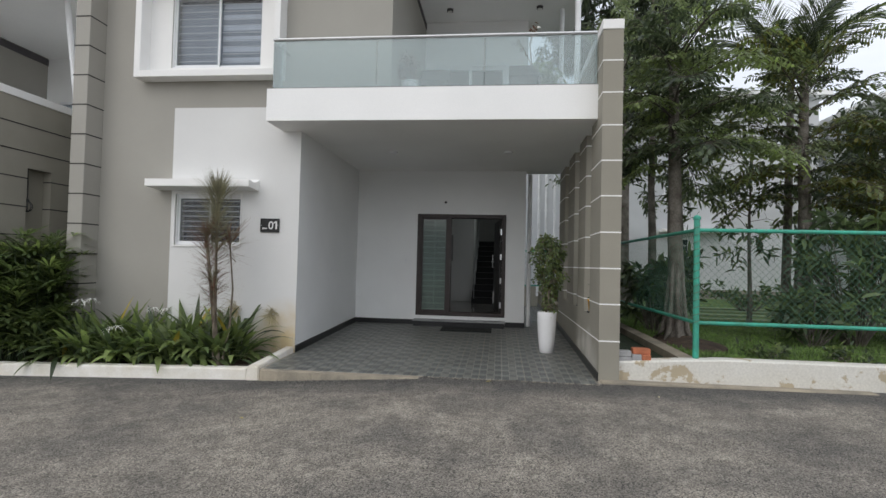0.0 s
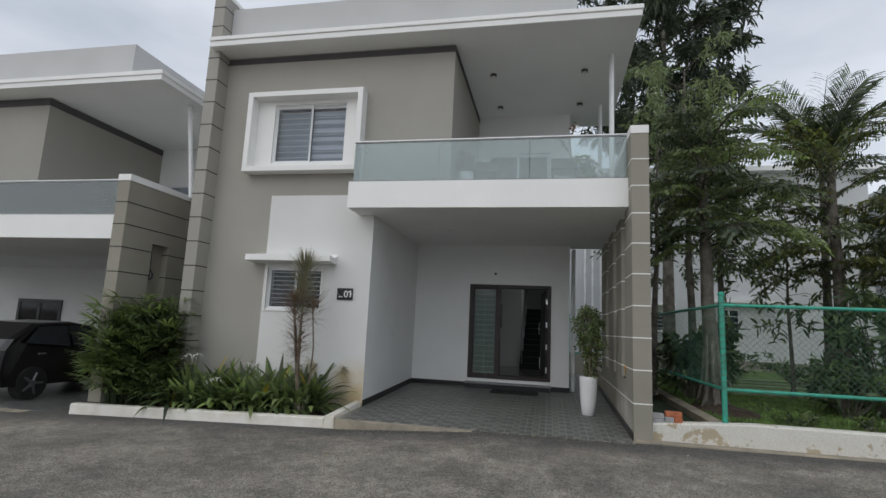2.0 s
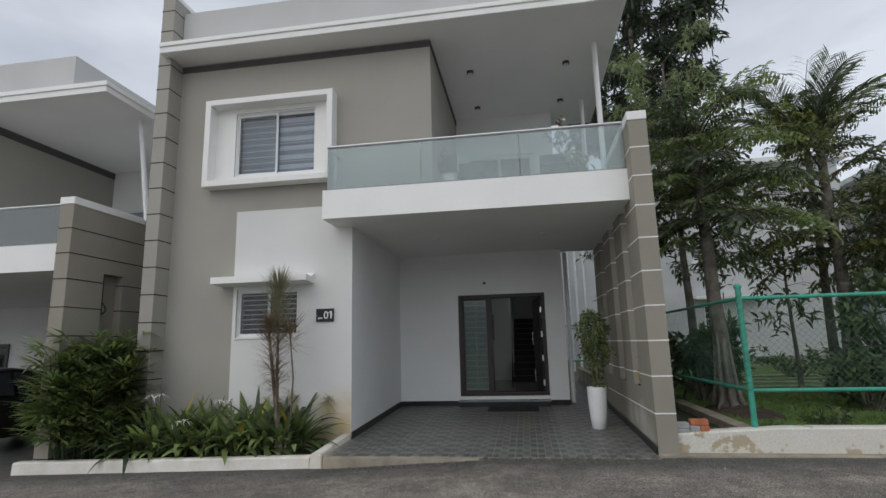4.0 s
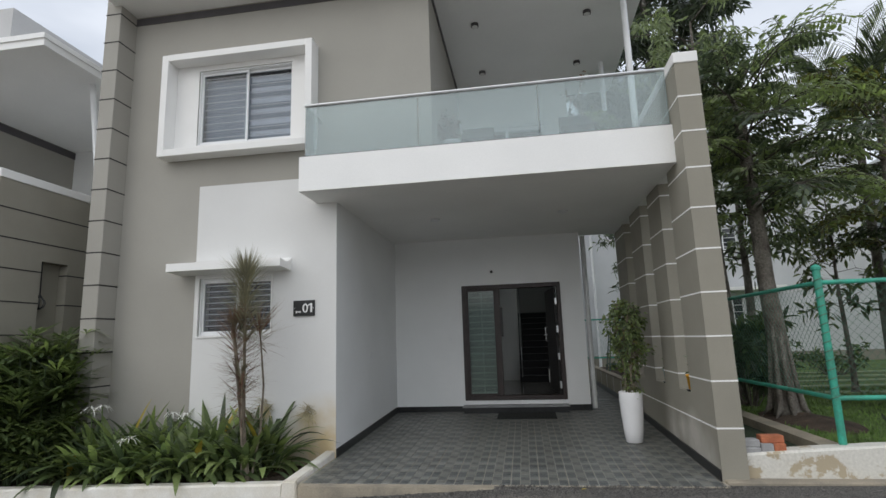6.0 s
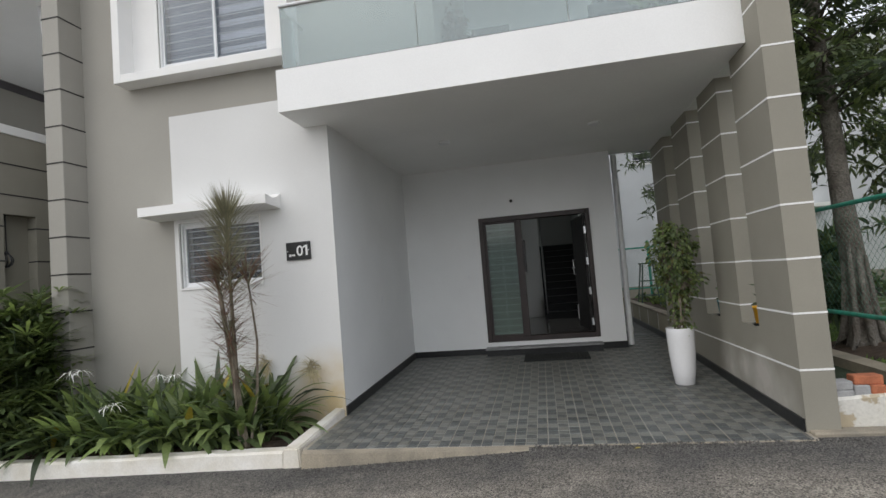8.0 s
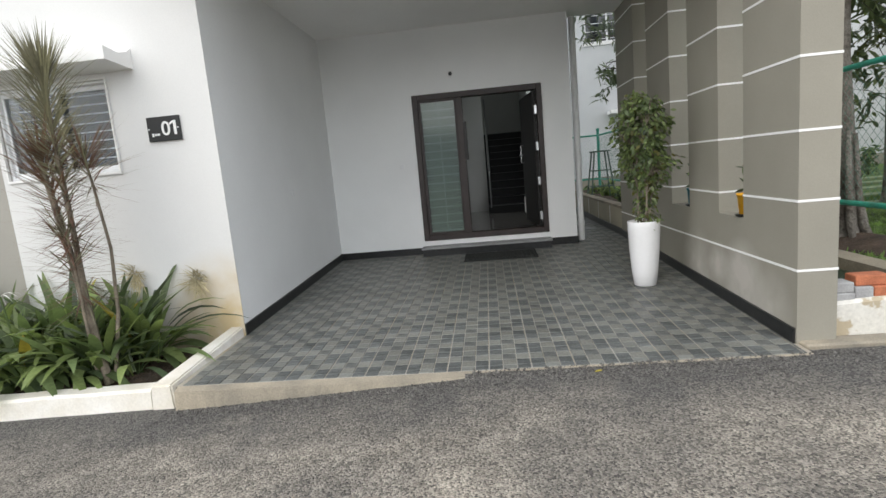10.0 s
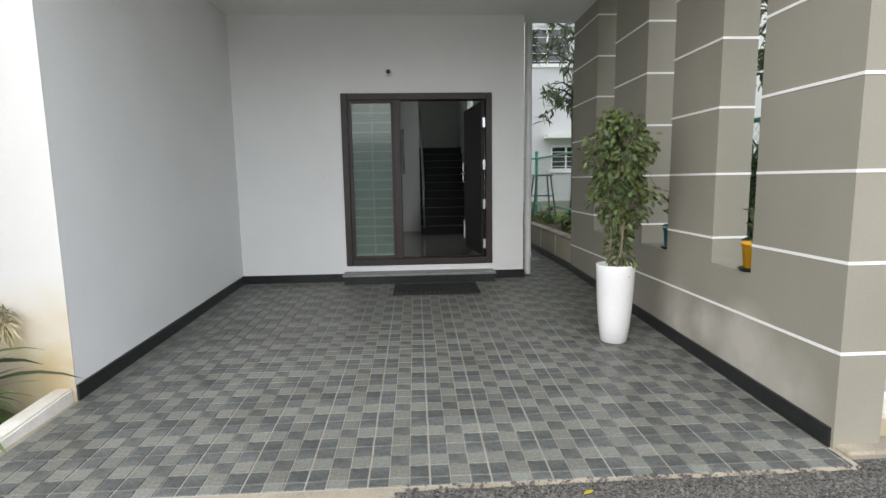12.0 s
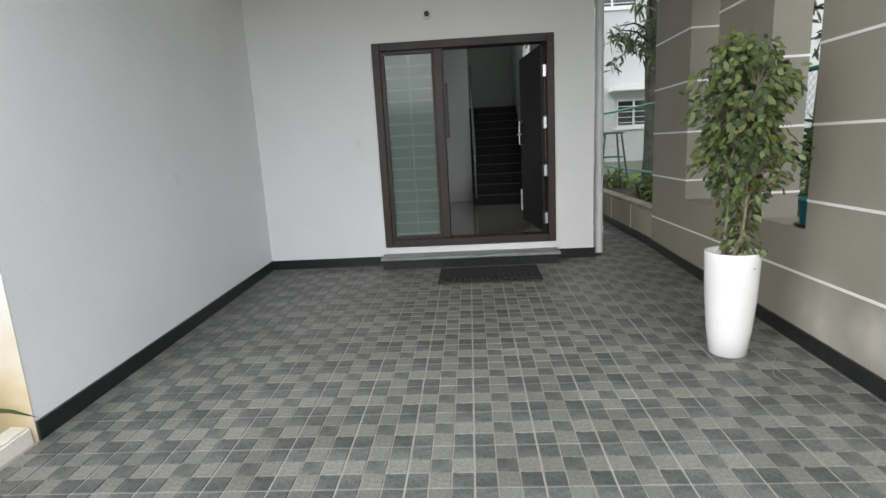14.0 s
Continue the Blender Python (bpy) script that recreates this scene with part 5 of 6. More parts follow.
for pts, rad, z_start, kind in CANES:
    part("cane", tube(bmesh.new(), pts, [rad * (1 - 0.12 * i) for i in range(len(pts))], 8), STEM, drac, "bare pale cane")
    top = Vector(pts[-1])
    for i in range((230, 620, 110, 60)[kind]):
        s = rng.random() ** 0.75
        z = z_start + (top.z - z_start) * s
        j = next((k for k in range(len(pts) - 1) if pts[k][2] <= z <= pts[k + 1][2]), len(pts) - 2)
        u = (z - pts[j][2]) / (pts[j + 1][2] - pts[j][2])
        base = Vector(pts[j]).lerp(Vector(pts[j + 1]), u)
        a = rng.random() * 6.283
        up = -0.02 + 1.35 * s * s + rng.gauss(0, 0.22)
        d = Vector((math.cos(a), math.sin(a), up))
        red = kind == 0 or (kind != 1 and rng.random() < 0.6) or (kind == 1 and s < 0.55 and rng.random() < 0.7)
        lv.blade(base, d, d.cross(Vector((0, 0, 1))), (0.30 + 0.18 * rng.random()) * (0.9 + 0.2 * s), 0.0135, 0.12, 3, 0.25, mi=0 if red else 1)
    for i in range((40, 130, 12, 10)[kind]):
        a = rng.random() * 6.283
        d = Vector((math.cos(a), math.sin(a), 0.5 + 2.6 * rng.random()))
        lv.blade(top, d, d.cross(Vector((0, 0, 1))), (0.34 + 0.14 * rng.random()) * (1.0 if kind == 1 else 0.6), 0.014, 0.08, 3, 0.25, mi=0 if kind == 0 else 1)
lv.obj("leaves", [LEAF_RD, LEAF_GR], drac, "narrow bronze and olive leaves")


def lady_palm(x, y, z, h, n, seed, label):
    """Bamboo-like canes with fans of finger leaves."""
    g = thing("lady_palm", (x, y, z), label, "palm", group="lady palms in the bed")
    r = random.Random(seed)
    lv = Leaves()
    for i in range(n):
        bm = bmesh.new()
        a = r.random() * 6.283
        rr = 0.34 * math.sqrt(r.random())
        bx, by = x + rr * math.cos(a), y + rr * math.sin(a) * 0.6
        top = h * (0.35 + 0.65 * r.random())
        lean = Vector((math.cos(a) * 0.14, math.sin(a) * 0.1 - 0.05, 0))
        tp = Vector((bx, by, z)) + lean + Vector((0, 0, top - 0.15))
        tube(bm, [(bx, by, z), tp], [0.011, 0.008], 5, False)
        for k in range(9):
            aa = r.random() * 6.283
            d = Vector((math.cos(aa), math.sin(aa), 0.45 + 0.7 * r.random())).normalized()
            st = tp - Vector((0, 0, 0.62 * top * r.random()))
            hub = st + d * (0.14 + 0.16 * r.random())
            tube(bm, [st, hub], 0.004, 3, False)
            ax = d.cross(Vector((0, 0, 1))).normalized()
            tone = r.random()
            for q in range(10):
                f = (q - 4.5) / 4.5 * 1.5
                dd = d * math.cos(f) + ax * math.sin(f) + Vector((0, 0, 0.06 * r.gauss(0, 1)))
                lv.blade(hub, dd, dd.cross(Vector((0, 0, 1))), (0.30 + 0.09 * r.random()) * (1 - 0.03 * abs(q - 4.5)), 0.05, 0.5, 4, 0.68, mi=min(2, int(0.9 + 2.3 * (0.7 * tone + 0.3 * r.random()))))
        part("cane", bm, LEAF_DK, g)
    lv.obj("fronds", [LEAF_DK, LEAF_MD, LEAF_LT], g)


lady_palm(-6.62, 6.2, -0.22, 1.88, 32, 51, "dense green lady palm beside the pilaster")
lady_palm(-7.05, 6.1, -0.23, 1.75, 32, 52, "dense green lady palm by the kerb")
lady_palm(-6.8, 6.5, -0.22, 2.0, 28, 53, "tall lady palm at the back of the bed")


# ---- trees ----
def tree(name, x, y, z, h, trunk_r, crown, n_limbs, leaves, leaf, mats, label, seed, lean=(0, 0), clump=0.45, droop=0.9):
    """Trunk, limbs that fork, and clumps of drooping leaves at the twig ends. crown: (z low, z high, radius)."""
    g = thing(name, (x, y, z), label, "tree")
    r = random.Random(seed)
    bm = bmesh.new()
    z0, z1, cr = crown
    pts, rad = [], []
    for k in range(9):
        s = k / 8
        pts.append(Vector((x + lean[0] * s + 0.06 * noise.noise((seed, s * 3, 0)), y + lean[1] * s + 0.06 * noise.noise((seed, 0, s * 3)), z + h * s)))
        rad.append(trunk_r * (1 - 0.8 * s))
    foot = pts[0].lerp(pts[1], 0.35)
    tube(bm, [pts[0], pts[0].lerp(pts[1], 0.12), foot, *pts[1:]], [trunk_r * 1.75, trunk_r * 1.3, trunk_r * 1.03, *rad[1:]], 12)
    part("trunk", bm, BARK, g)
    lv = Leaves()
    for i in range(n_limbs):
        bm = bmesh.new()
        s = 0.3 + 0.7 * (i + r.random()) / n_limbs
        zz = max(z0 - 0.3, z + h * s)
        u = min(0.999, (zz - z) / h)
        base = pts[int(u * 8)].lerp(pts[min(8, int(u * 8) + 1)], u * 8 - int(u * 8))
        a = i * 2.4 + r.gauss(0, 0.4)
        prof = math.sin(math.pi * min(1, max(0.08, (zz - z0 + 0.5) / (z1 - z0 + 0.5)) ** 0.8)) * 0.75 + 0.25
        ln = cr * prof * (0.75 + 0.5 * r.random())
        end = base + Vector((math.cos(a) * ln, math.sin(a) * ln, 0.25 * ln + r.gauss(0, 0.15)))
        mid = base.lerp(end, 0.5) + Vector((0, 0, 0.12 * ln))
        tube(bm, [base, mid, end], [trunk_r * 0.17, trunk_r * 0.10, trunk_r * 0.04], 6, False)
        for j in range(max(3, int(ln * 5))):
            t = 0.3 + 0.7 * r.random()
            p = base.lerp(mid, t * 2) if t < 0.5 else mid.lerp(end, t * 2 - 1)
            tw = p + rand_dir(r, 0.2) * clump * (0.5 + r.random())
            tube(bm, [p, tw], [trunk_r * 0.045, trunk_r * 0.02], 4, False)
            tone = r.random()
            for q in range(leaves):
                c = p.lerp(tw, 0.35 + 0.65 * r.random()) + rand_dir(r) * clump * 0.35 * r.random()
                d = rand_dir(r, -0.15)
                lv.blade(c, d, d.cross(rand_dir(r)), leaf[0] * (0.7 + 0.6 * r.random()), leaf[1] * (0.7 + 0.6 * r.random()), droop, 3, 0.45,
                         mi=min(len(mats) - 1, max(0, int(len(mats) * (tone * 0.6 + r.random() * 0.4)))))
        part("limb", bm, BARK_D, g)
    lv.obj("crown", mats, g)
    return g


def fishtail_palm(x, y, z, h, trunk_r, low, n, reach, mats, label, seed, lean=(0, 0), leaf=(0.125, 0.048), wall_side=1.0):
    """Trunk with many arching double-feathered fronds of blunt wedge leaflets; low: the lowest frond's height."""
    g = thing("fishtail_palm", (x, y, z), label, "palm", group="garden fishtail palms")
    r = random.Random(seed)
    pts = [Vector((x + lean[0] * k / 8 + 0.05 * noise.noise((seed, k * 0.4, 0)), y + lean[1] * k / 8 + 0.05 * noise.noise((seed, 0, k * 0.4)), z + h * k / 8)) for k in range(9)]
    rad = [trunk_r * f for f in (1.5, 1.32, 1.15, 1.02, 0.95, 0.88, 0.8, 0.72, 0.6)]
    part("trunk", tube(bmesh.new(), [pts[0], pts[0].lerp(pts[1], 0.12), pts[0].lerp(pts[1], 0.35), *pts[1:]], [trunk_r * 1.75, trunk_r * 1.55, trunk_r * 1.42, *rad[1:]], 16), BARK, g, smooth=True)
    for i in range(7):
        a = i * 0.9 + 0.3 * r.random()
        o = Vector((math.cos(a), math.sin(a), 0))
        part("root", tube(bmesh.new(), [pts[0] + Vector((0, 0, 0.95 + 0.4 * r.random())) + o * trunk_r * 1.0, pts[0] + Vector((0, 0, 0.45)) + o * trunk_r * 1.35, pts[0] + Vector((0, 0, 0.15)) + o * trunk_r * 1.8, pts[0] + Vector((0, 0, -0.03)) + o * trunk_r * (2.5 + r.random())],
                          [trunk_r * 0.18, trunk_r * 0.34, trunk_r * 0.42, trunk_r * 0.2], 8), BARK, g, smooth=True)
    lv = Leaves()
    for i in range(n):
        bm = bmesh.new()
        u = (low - z) / h + (1 - (low - z) / h) * (i + 0.5 * r.random()) / n
        k = min(7, int(u * 8))
        p = pts[k].lerp(pts[k + 1], min(1.0, u * 8 - k))
        s = (i + 0.5) / n
        a = i * 2.4 + r.gauss(0, 0.25)
        d = Vector((math.cos(a), math.sin(a), 0.3 + 1.25 * s ** 2 + r.gauss(0, 0.12))).normalized()
        seg = reach * (0.8 + 0.4 * r.random()) * (1.0 - 0.12 * s) / 10 * (wall_side if math.cos(a) < -0.2 else 1.0)
        line = [p.copy()]
        for q in range(10):
            d = (d + Vector((0, 0, -0.035 - 0.016 * q))).normalized()
            p = p + d * seg
            line.append(p.copy())
        tube(bm, line, [max(0.006, trunk_r * 0.2 * (1 - 0.095 * q)) for q in range(11)], 5, False)
        tone = r.random()
        for q in range(2, 11):
            dd = (line[q] - line[q - 1]).normalized()
            ax = dd.cross(Vector((0, 0, 1))).normalized()
            for sd in (-1, 1):
                w = (ax * sd + dd * (0.45 + 0.05 * q) + Vector((0, 0, r.gauss(0.12, 0.12)))).normalized()
                ln = reach * 0.42 * (wall_side if math.cos(a) < -0.2 else 1.0) * (1 - 0.06 * abs(q - 5)) * (0.8 + 0.4 * r.random())
                e = line[q - 1].lerp(line[q], r.random())
                m1, m2 = e + w * ln * 0.5, e + w * ln + Vector((0, 0, -0.22 * ln))
                tube(bm, [e, m1, m2], [0.007, 0.005, 0.003], 3, False)
                cnt = max(5, int(ln / 0.055))
                for c in range(cnt):
                    t = (c + 0.6) / cnt
                    o = e.lerp(m1, t * 2) if t < 0.5 else m1.lerp(m2, t * 2 - 1)
                    for s2 in (-1, 1):
                        ld = (w * 0.7 + dd * s2 * 0.9 + Vector((0, 0, r.gauss(-0.1, 0.25)))).normalized()
                        lv.blade(o, ld, ld.cross(Vector((r.gauss(0, 0.45), r.gauss(0, 0.45), 1))), leaf[0] * (0.7 + 0.6 * r.random()), leaf[1] * (0.7 + 0.6 * r.random()), 0.75, 3, 0.67,
                                 mi=min(len(mats) - 1, int(len(mats) * (0.65 * tone + 0.35 * r.random()))))
        part("frond_stalk", bm, BARK_D, g)
    lv.obj("crown", mats, g)


fishtail_palm(2.97, 8.0, 0.2, 4.9, 0.105, 2.9, 31, 1.5, [TREE_DK, TREE_MD, TREE_LT, LEAF_LT], "green fishtail palm with a pale grey trunk", 61, lean=(0.0, 0.25), wall_side=0.6)
fishtail_palm(5.75, 9.6, 0.2, 4.8, 0.11, 2.5, 20, 1.5, [TREE_DK, TREE_MD, TREE_LT, LEAF_OL, LEAF_LT], "bushy fishtail palm with olive leaf tips", 64)
fishtail_palm(7.4, 9.2, 0.2, 3.8, 0.11, 1.9, 20, 1.5, [TREE_DK, TREE_MD, TREE_MD, LEAF_OL], "dark green fishtail palm by the lane fence", 65)
tree("tree", 5.3, 10.7, 0.2, 3.6, 0.05, (2.0, 4.1, 0.8), 14, 12, (0.20, 0.07), [TREE_MD, TREE_LT], "slim young light green garden tree", 58)
tree("tree", 3.3, 10.6, 0.2, 7.4, 0.10, (4.6, 8.5, 1.35), 24, 34, (0.17, 0.055), [TREE_MD, TREE_LT, TREE_LT], "bright green tree behind the garden tree", 60, clump=0.5)
tree("tree", 2.3, 9.6, 0.2, 5.2, 0.08, (3.5, 5.8, 0.85), 16, 14, (0.19, 0.06), [TREE_DK, TREE_DK, TREE_MD], "slim dark green tree behind the fence", 62, lean=(0.2, 0.0))
tree("tree", 2.75, 14.5, 0.2, 5.9, 0.17, (3.2, 6.3, 1.05), 24, 22, (0.22, 0.055), [TREE_DK, TREE_MD], "dark green tree at the garden edge", 63)
tree("tree", 4.5, 12.5, 0.2, 6.0, 0.11, (3.2, 6.8, 1.5), 18, 14, (0.22, 0.08), [TREE_DK, TREE_MD, TREE_LT], "green tree farther into the garden", 66)
tree("tree", 9.2, 8.6, 0.2, 4.4, 0.13, (1.2, 5.0, 1.9), 20, 15, (0.26, 0.09), [TREE_DK, TREE_MD, LEAF_OL], "broad bushy tree by the lane", 67)
tree("tree", 4.2, 17.0, 0.2, 14.8, 0.22, (8.3, 16.8, 3.5), 46, 40, (0.40, 0.09), [TREE_DK, TREE_DK, TREE_DK, TREE_MD], "tall dark tree rising above the garden", 68, clump=0.7)
tree("tree", 9.8, 14.0, 0.2, 5.0, 0.14, (1.8, 5.6, 2.0), 20, 16, (0.28, 0.1), [TREE_DK, TREE_MD], "dense tree in front of the far house", 69, clump=0.6)


def feather_palm(x, y, z, h, n, seed, label):
    g = thing("areca_palm", (x, y, z), label, "palm")
    r = random.Random(seed)
    top = Vector((x + 0.1, y, z + h))
    part("trunk", tube(bmesh.new(), [(x, y, z), (x + 0.05, y, z + h * 0.5), top], [0.10, 0.08, 0.06], 10), BARK, g)
    lv = Leaves()
    for i in range(n):
        bm = bmesh.new()
        a = i * 2.4 + r.gauss(0, 0.2)
        d = Vector((math.cos(a), math.sin(a), 3.2 - 2.7 * i / n)).normalized()
        p, pts = top.copy(), [top.copy()]
        for k in range(9):
            d = (d + Vector((0, 0, -0.025 - 0.017 * k))).normalized()
            p = p + d * 0.22
            pts.append(p.copy())
        part("frond_stalk", tube(bm, pts, [0.02 - 0.0018 * k for k in range(10)], 4, False), TREE_MD, g)
        for k in range(1, 10):
            dd = (pts[k] - pts[k - 1]).normalized()
            ax = dd.cross(Vector((0, 0, 1))).normalized()
            for s in (-1, 1):
                for u in (0.0, 0.2, 0.4, 0.6, 0.8):
                    q = pts[k - 1].lerp(pts[k], u)
                    w = (ax * s + dd * 0.9 + Vector((0, 0, 0.45 + r.gauss(0, 0.15)))).normalized()
                    lv.blade(q, w, w.cross(ax), 0.66 * (1 - 0.07 * abs(k - 4)) * (0.85 + 0.3 * r.random()), 0.05, 0.75, 3, 0.4, mi=r.choice((0, 1, 2)))
    lv.obj("fronds", [TREE_DK, TREE_MD, TREE_LT], g)


feather_palm(6.15, 11.0, 0.2, 5.2, 20, 71, "tall feather palm above the garden trees")


def shrub(x, y, z, h, r0, n, leaf, mats, seed, label):
    g = thing("shrub", (x, y, z), label, "shrub", group="garden shrubs")
    r = random.Random(seed)
    bm, lv = bmesh.new(), Leaves()
    for i in range(n):
        a = r.random() * 6.283
        e = Vector((x + r0 * math.cos(a) * math.sqrt(r.random()), y + r0 * math.sin(a) * math.sqrt(r.random()), z + h * (0.25 + 0.75 * r.random())))
        tube(bm, [(x + 0.2 * (e.x - x), y + 0.2 * (e.y - y), z), e], [0.012, 0.005], 4, False)
        for _ in range(20):
            d = rand_dir(r, 0.3)
            lv.blade(e + rand_dir(r) * 0.14 * r.random(), d, d.cross(rand_dir(r)), leaf[0] * (0.7 + 0.6 * r.random()), leaf[1], 0.7, 3, 0.45, mi=r.randrange(len(mats)))
    part("branchwork", bm, BARK, g)
    lv.obj("foliage", mats, g)


SH = [(2.95, 9.1, 1.2, 0.45, 26, (0.3, 0.09)), (3.75, 10.6, 1.4, 0.5, 28, (0.3, 0.09)), (2.2, 9.9, 1.0, 0.3, 16, (0.34, 0.1)), (4.95, 7.9, 0.9, 0.5, 24, (0.2, 0.08)), (5.75, 8.2, 2.0, 0.75, 64, (0.24, 0.08)),
      (6.6, 8.4, 1.7, 0.8, 36, (0.22, 0.08)), (7.8, 8.6, 1.7, 0.8, 36, (0.22, 0.08)), (9.2, 8.2, 1.8, 0.9, 36, (0.22, 0.08)), (5.2, 14.5, 0.8, 0.9, 26, (0.15, 0.06)), (7.0, 14.5, 0.8, 0.9, 26, (0.15, 0.06)),
      (2.0, 12.0, 0.25, 0.25, 9, (0.16, 0.07)), (2.1, 13.9, 0.35, 0.25, 10, (0.16, 0.07)), (2.1, 15.0, 0.4, 0.3, 12, (0.16, 0.07)), (3.6, 6.5, 0.12, 0.25, 10, (0.08, 0.04)), (4.6, 6.45, 0.14, 0.25, 10, (0.08, 0.04)), (5.4, 6.5, 0.16, 0.3, 12, (0.08, 0.04))]
for i, (x, y, h, r0, n, lf) in enumerate(SH):
    shrub(x, y, 0.42 if x < 2.1 and y > 11 else 0.19, h, r0, n, lf, [LEAF_DK, LEAF_MD, LEAF_LT] if i > 9 else [LEAF_DK, LEAF_DK, LEAF_MD], 500 + i, "low leafy green shrub in the garden")

# ---- neighbour's villa, lower down the lane ----
DX, DZ = -8.78, -0.6
nb = thing("neighbour_villa", (-11, 8, -0.7), "matching greige villa lower down the lane", "house")
part("carport_wall", pierced([5.885, 6.60, 7.03, 7.68, 8.17, 8.92, 9.45, 10.6], [-1.5, 0.10, 2.65, 3.69], X0 + DX, X1 + DX, [(6.60, 7.03, 0.10, 2.65), (7.68, 8.17, 0.10, 2.65), (8.92, 9.45, 0.10, 2.65)], True), TAUPE, nb)
for z in [0.42, 0.87, 1.31, 1.76, 2.21, 2.65, 3.09, 3.5, 3.9]:
    for a, b in [(5.885, 6.60), (7.03, 7.68), (8.17, 8.92), (9.45, 10.60)] if 0.7 < z < 3.25 else [(5.885, 10.60)]:
        part("joint", boxes((X0 + DX - 0.003, X1 + DX + 0.003, a - 0.003, b + 0.003, z + DZ - 0.009, z + DZ + 0.009)), LINE_DARK, nb)
# added panels that block the bright view through, for the dim carport behind
part("slot_blocker", boxes(*[(X0 + DX + 0.08, X0 + DX + 0.11, a, b, 0.10, 2.65) for a, b in ((6.60, 7.03), (7.68, 8.17), (8.92, 9.45))]), TAUPE, nb)
part("coping", boxes((X0 + DX - 0.012, X1 + DX + 0.012, 5.873, 10.61, 3.69, 3.81), bevel=0.006), LINE_WHITE, nb)
part("balcony_slab", boxes((-20, X0 + DX, 6.175, 12.0, 2.68, 3.13)), SOFFIT, nb)
part("upper_wall", boxes((-20, -10.27, 6.77, 7.0, 3.13, 5.82), (-10.5, -10.27, 7.0, 10.1, 3.13, 5.82)), GREIGE, nb)
part("stripe", boxes((-20, -10.266, 6.758, 6.77, 5.65, 5.80), (-10.27, -10.258, 6.77, 10.1, 5.65, 5.80)), STRIPE, nb)
part("back_wall", boxes((-10.5, -8.3, 10.1, 10.3, 3.13, 5.82)), SOFFIT, nb)
part("roof", boxes((-20, 1.64 + DX, 6.27, 10.9, 5.82, 5.93), (-20, 1.66 + DX, 6.245, 10.92, 5.93, 6.01)), SOFFIT, nb)
part("parapet", boxes((-20, 0.52 + DX, 6.70, 6.85, 6.01, 6.87), (0.37 + DX, 0.52 + DX, 6.85, 10.9, 6.01, 6.87)), GREY_CONC, nb)
part("back_wall", boxes((-20, -7.4, 12.0, 12.2, -1.5, 2.68), (-20, -7.4, 12.2, 18, -1.5, 5.8)), WHITE, nb)
part("floor", boxes((-20, -7.2, 5.9, 12.0, -1.6, -0.40)), TILE_M, nb)
part("apron", boxes((-20, -7.55, 5.70, 5.9, -1.7, -0.41)), CONCRETE, nb)
gl = part("glass_panel", boxes((-20, X0 + DX, 6.215, 6.227, 3.145, 3.785)), GLASS_RAIL, nb)
gl.visible_shadow = False
part("handrail", tube(bmesh.new(), [(-20, 6.22, 3.80), (X0 + DX, 6.22, 3.80)], 0.024, 10), STEEL, nb)
part("roof_post", tube(bmesh.new(), [(-7.12, 7.46, 3.75), (-7.42, 7.46, 5.82)], 0.045, 12), TRIM, nb)
w = part("window", boxes((-16.6, -16.5, 11.96, 12.0, 0.75, 1.65), (-15.0, -14.9, 11.96, 12.0, 0.75, 1.65), (-16.5, -15.0, 11.96, 12.0, 1.55, 1.65), (-16.5, -15.0, 11.96, 12.0, 0.75, 0.85), (-15.8, -15.7, 11.96, 12.0, 0.85, 1.55)), PLATE, nb, "dark framed window")
part("pane", boxes((-16.5, -15.0, 11.985, 11.99, 0.85, 1.55)), PANE, w)
w = part("window", boxes((-9.9, -9.84, 10.05, 10.1, 3.13, 4.8), (-8.5, -8.44, 10.05, 10.1, 3.13, 4.8), (-9.84, -8.5, 10.05, 10.1, 4.74, 4.8), (-9.2, -9.14, 10.05, 10.1, 3.13, 4.74)), TRIM, nb)
part("pane", boxes((-9.84, -8.5, 10.07, 10.08, 3.13, 4.74)), PANE, w)
hl = thing("hanging_lantern", (-7.19, 6.66, 1.97), "small dark wire lantern hung in the neighbour's wall slot", "lantern")
part("cord", tube(bmesh.new(), [(-7.20, 6.66, 2.65), (-7.19, 6.66, 2.16)], 0.008, 5), PLATE, hl)
part("cap", lathe(bmesh.new(), (-7.19, 6.66), [(0.028, 2.13), (0.03, 2.15), (0.012, 2.18)], 12), PLATE, hl)
for k in range(8):
    a = k * math.pi / 4
    part("cage_wire", tube(bmesh.new(), [(-7.19 + q * math.cos(a), 6.66 + q * math.sin(a), z) for q, z in ((0.028, 2.135), (0.062, 2.09), (0.068, 2.05), (0.055, 2.01), (0.02, 1.98))], 0.007, 5), PLATE, hl)
part("base", lathe(bmesh.new(), (-7.19, 6.66), [(0.022, 1.97), (0.03, 1.985), (0.02, 2.0)], 12), PLATE, hl)


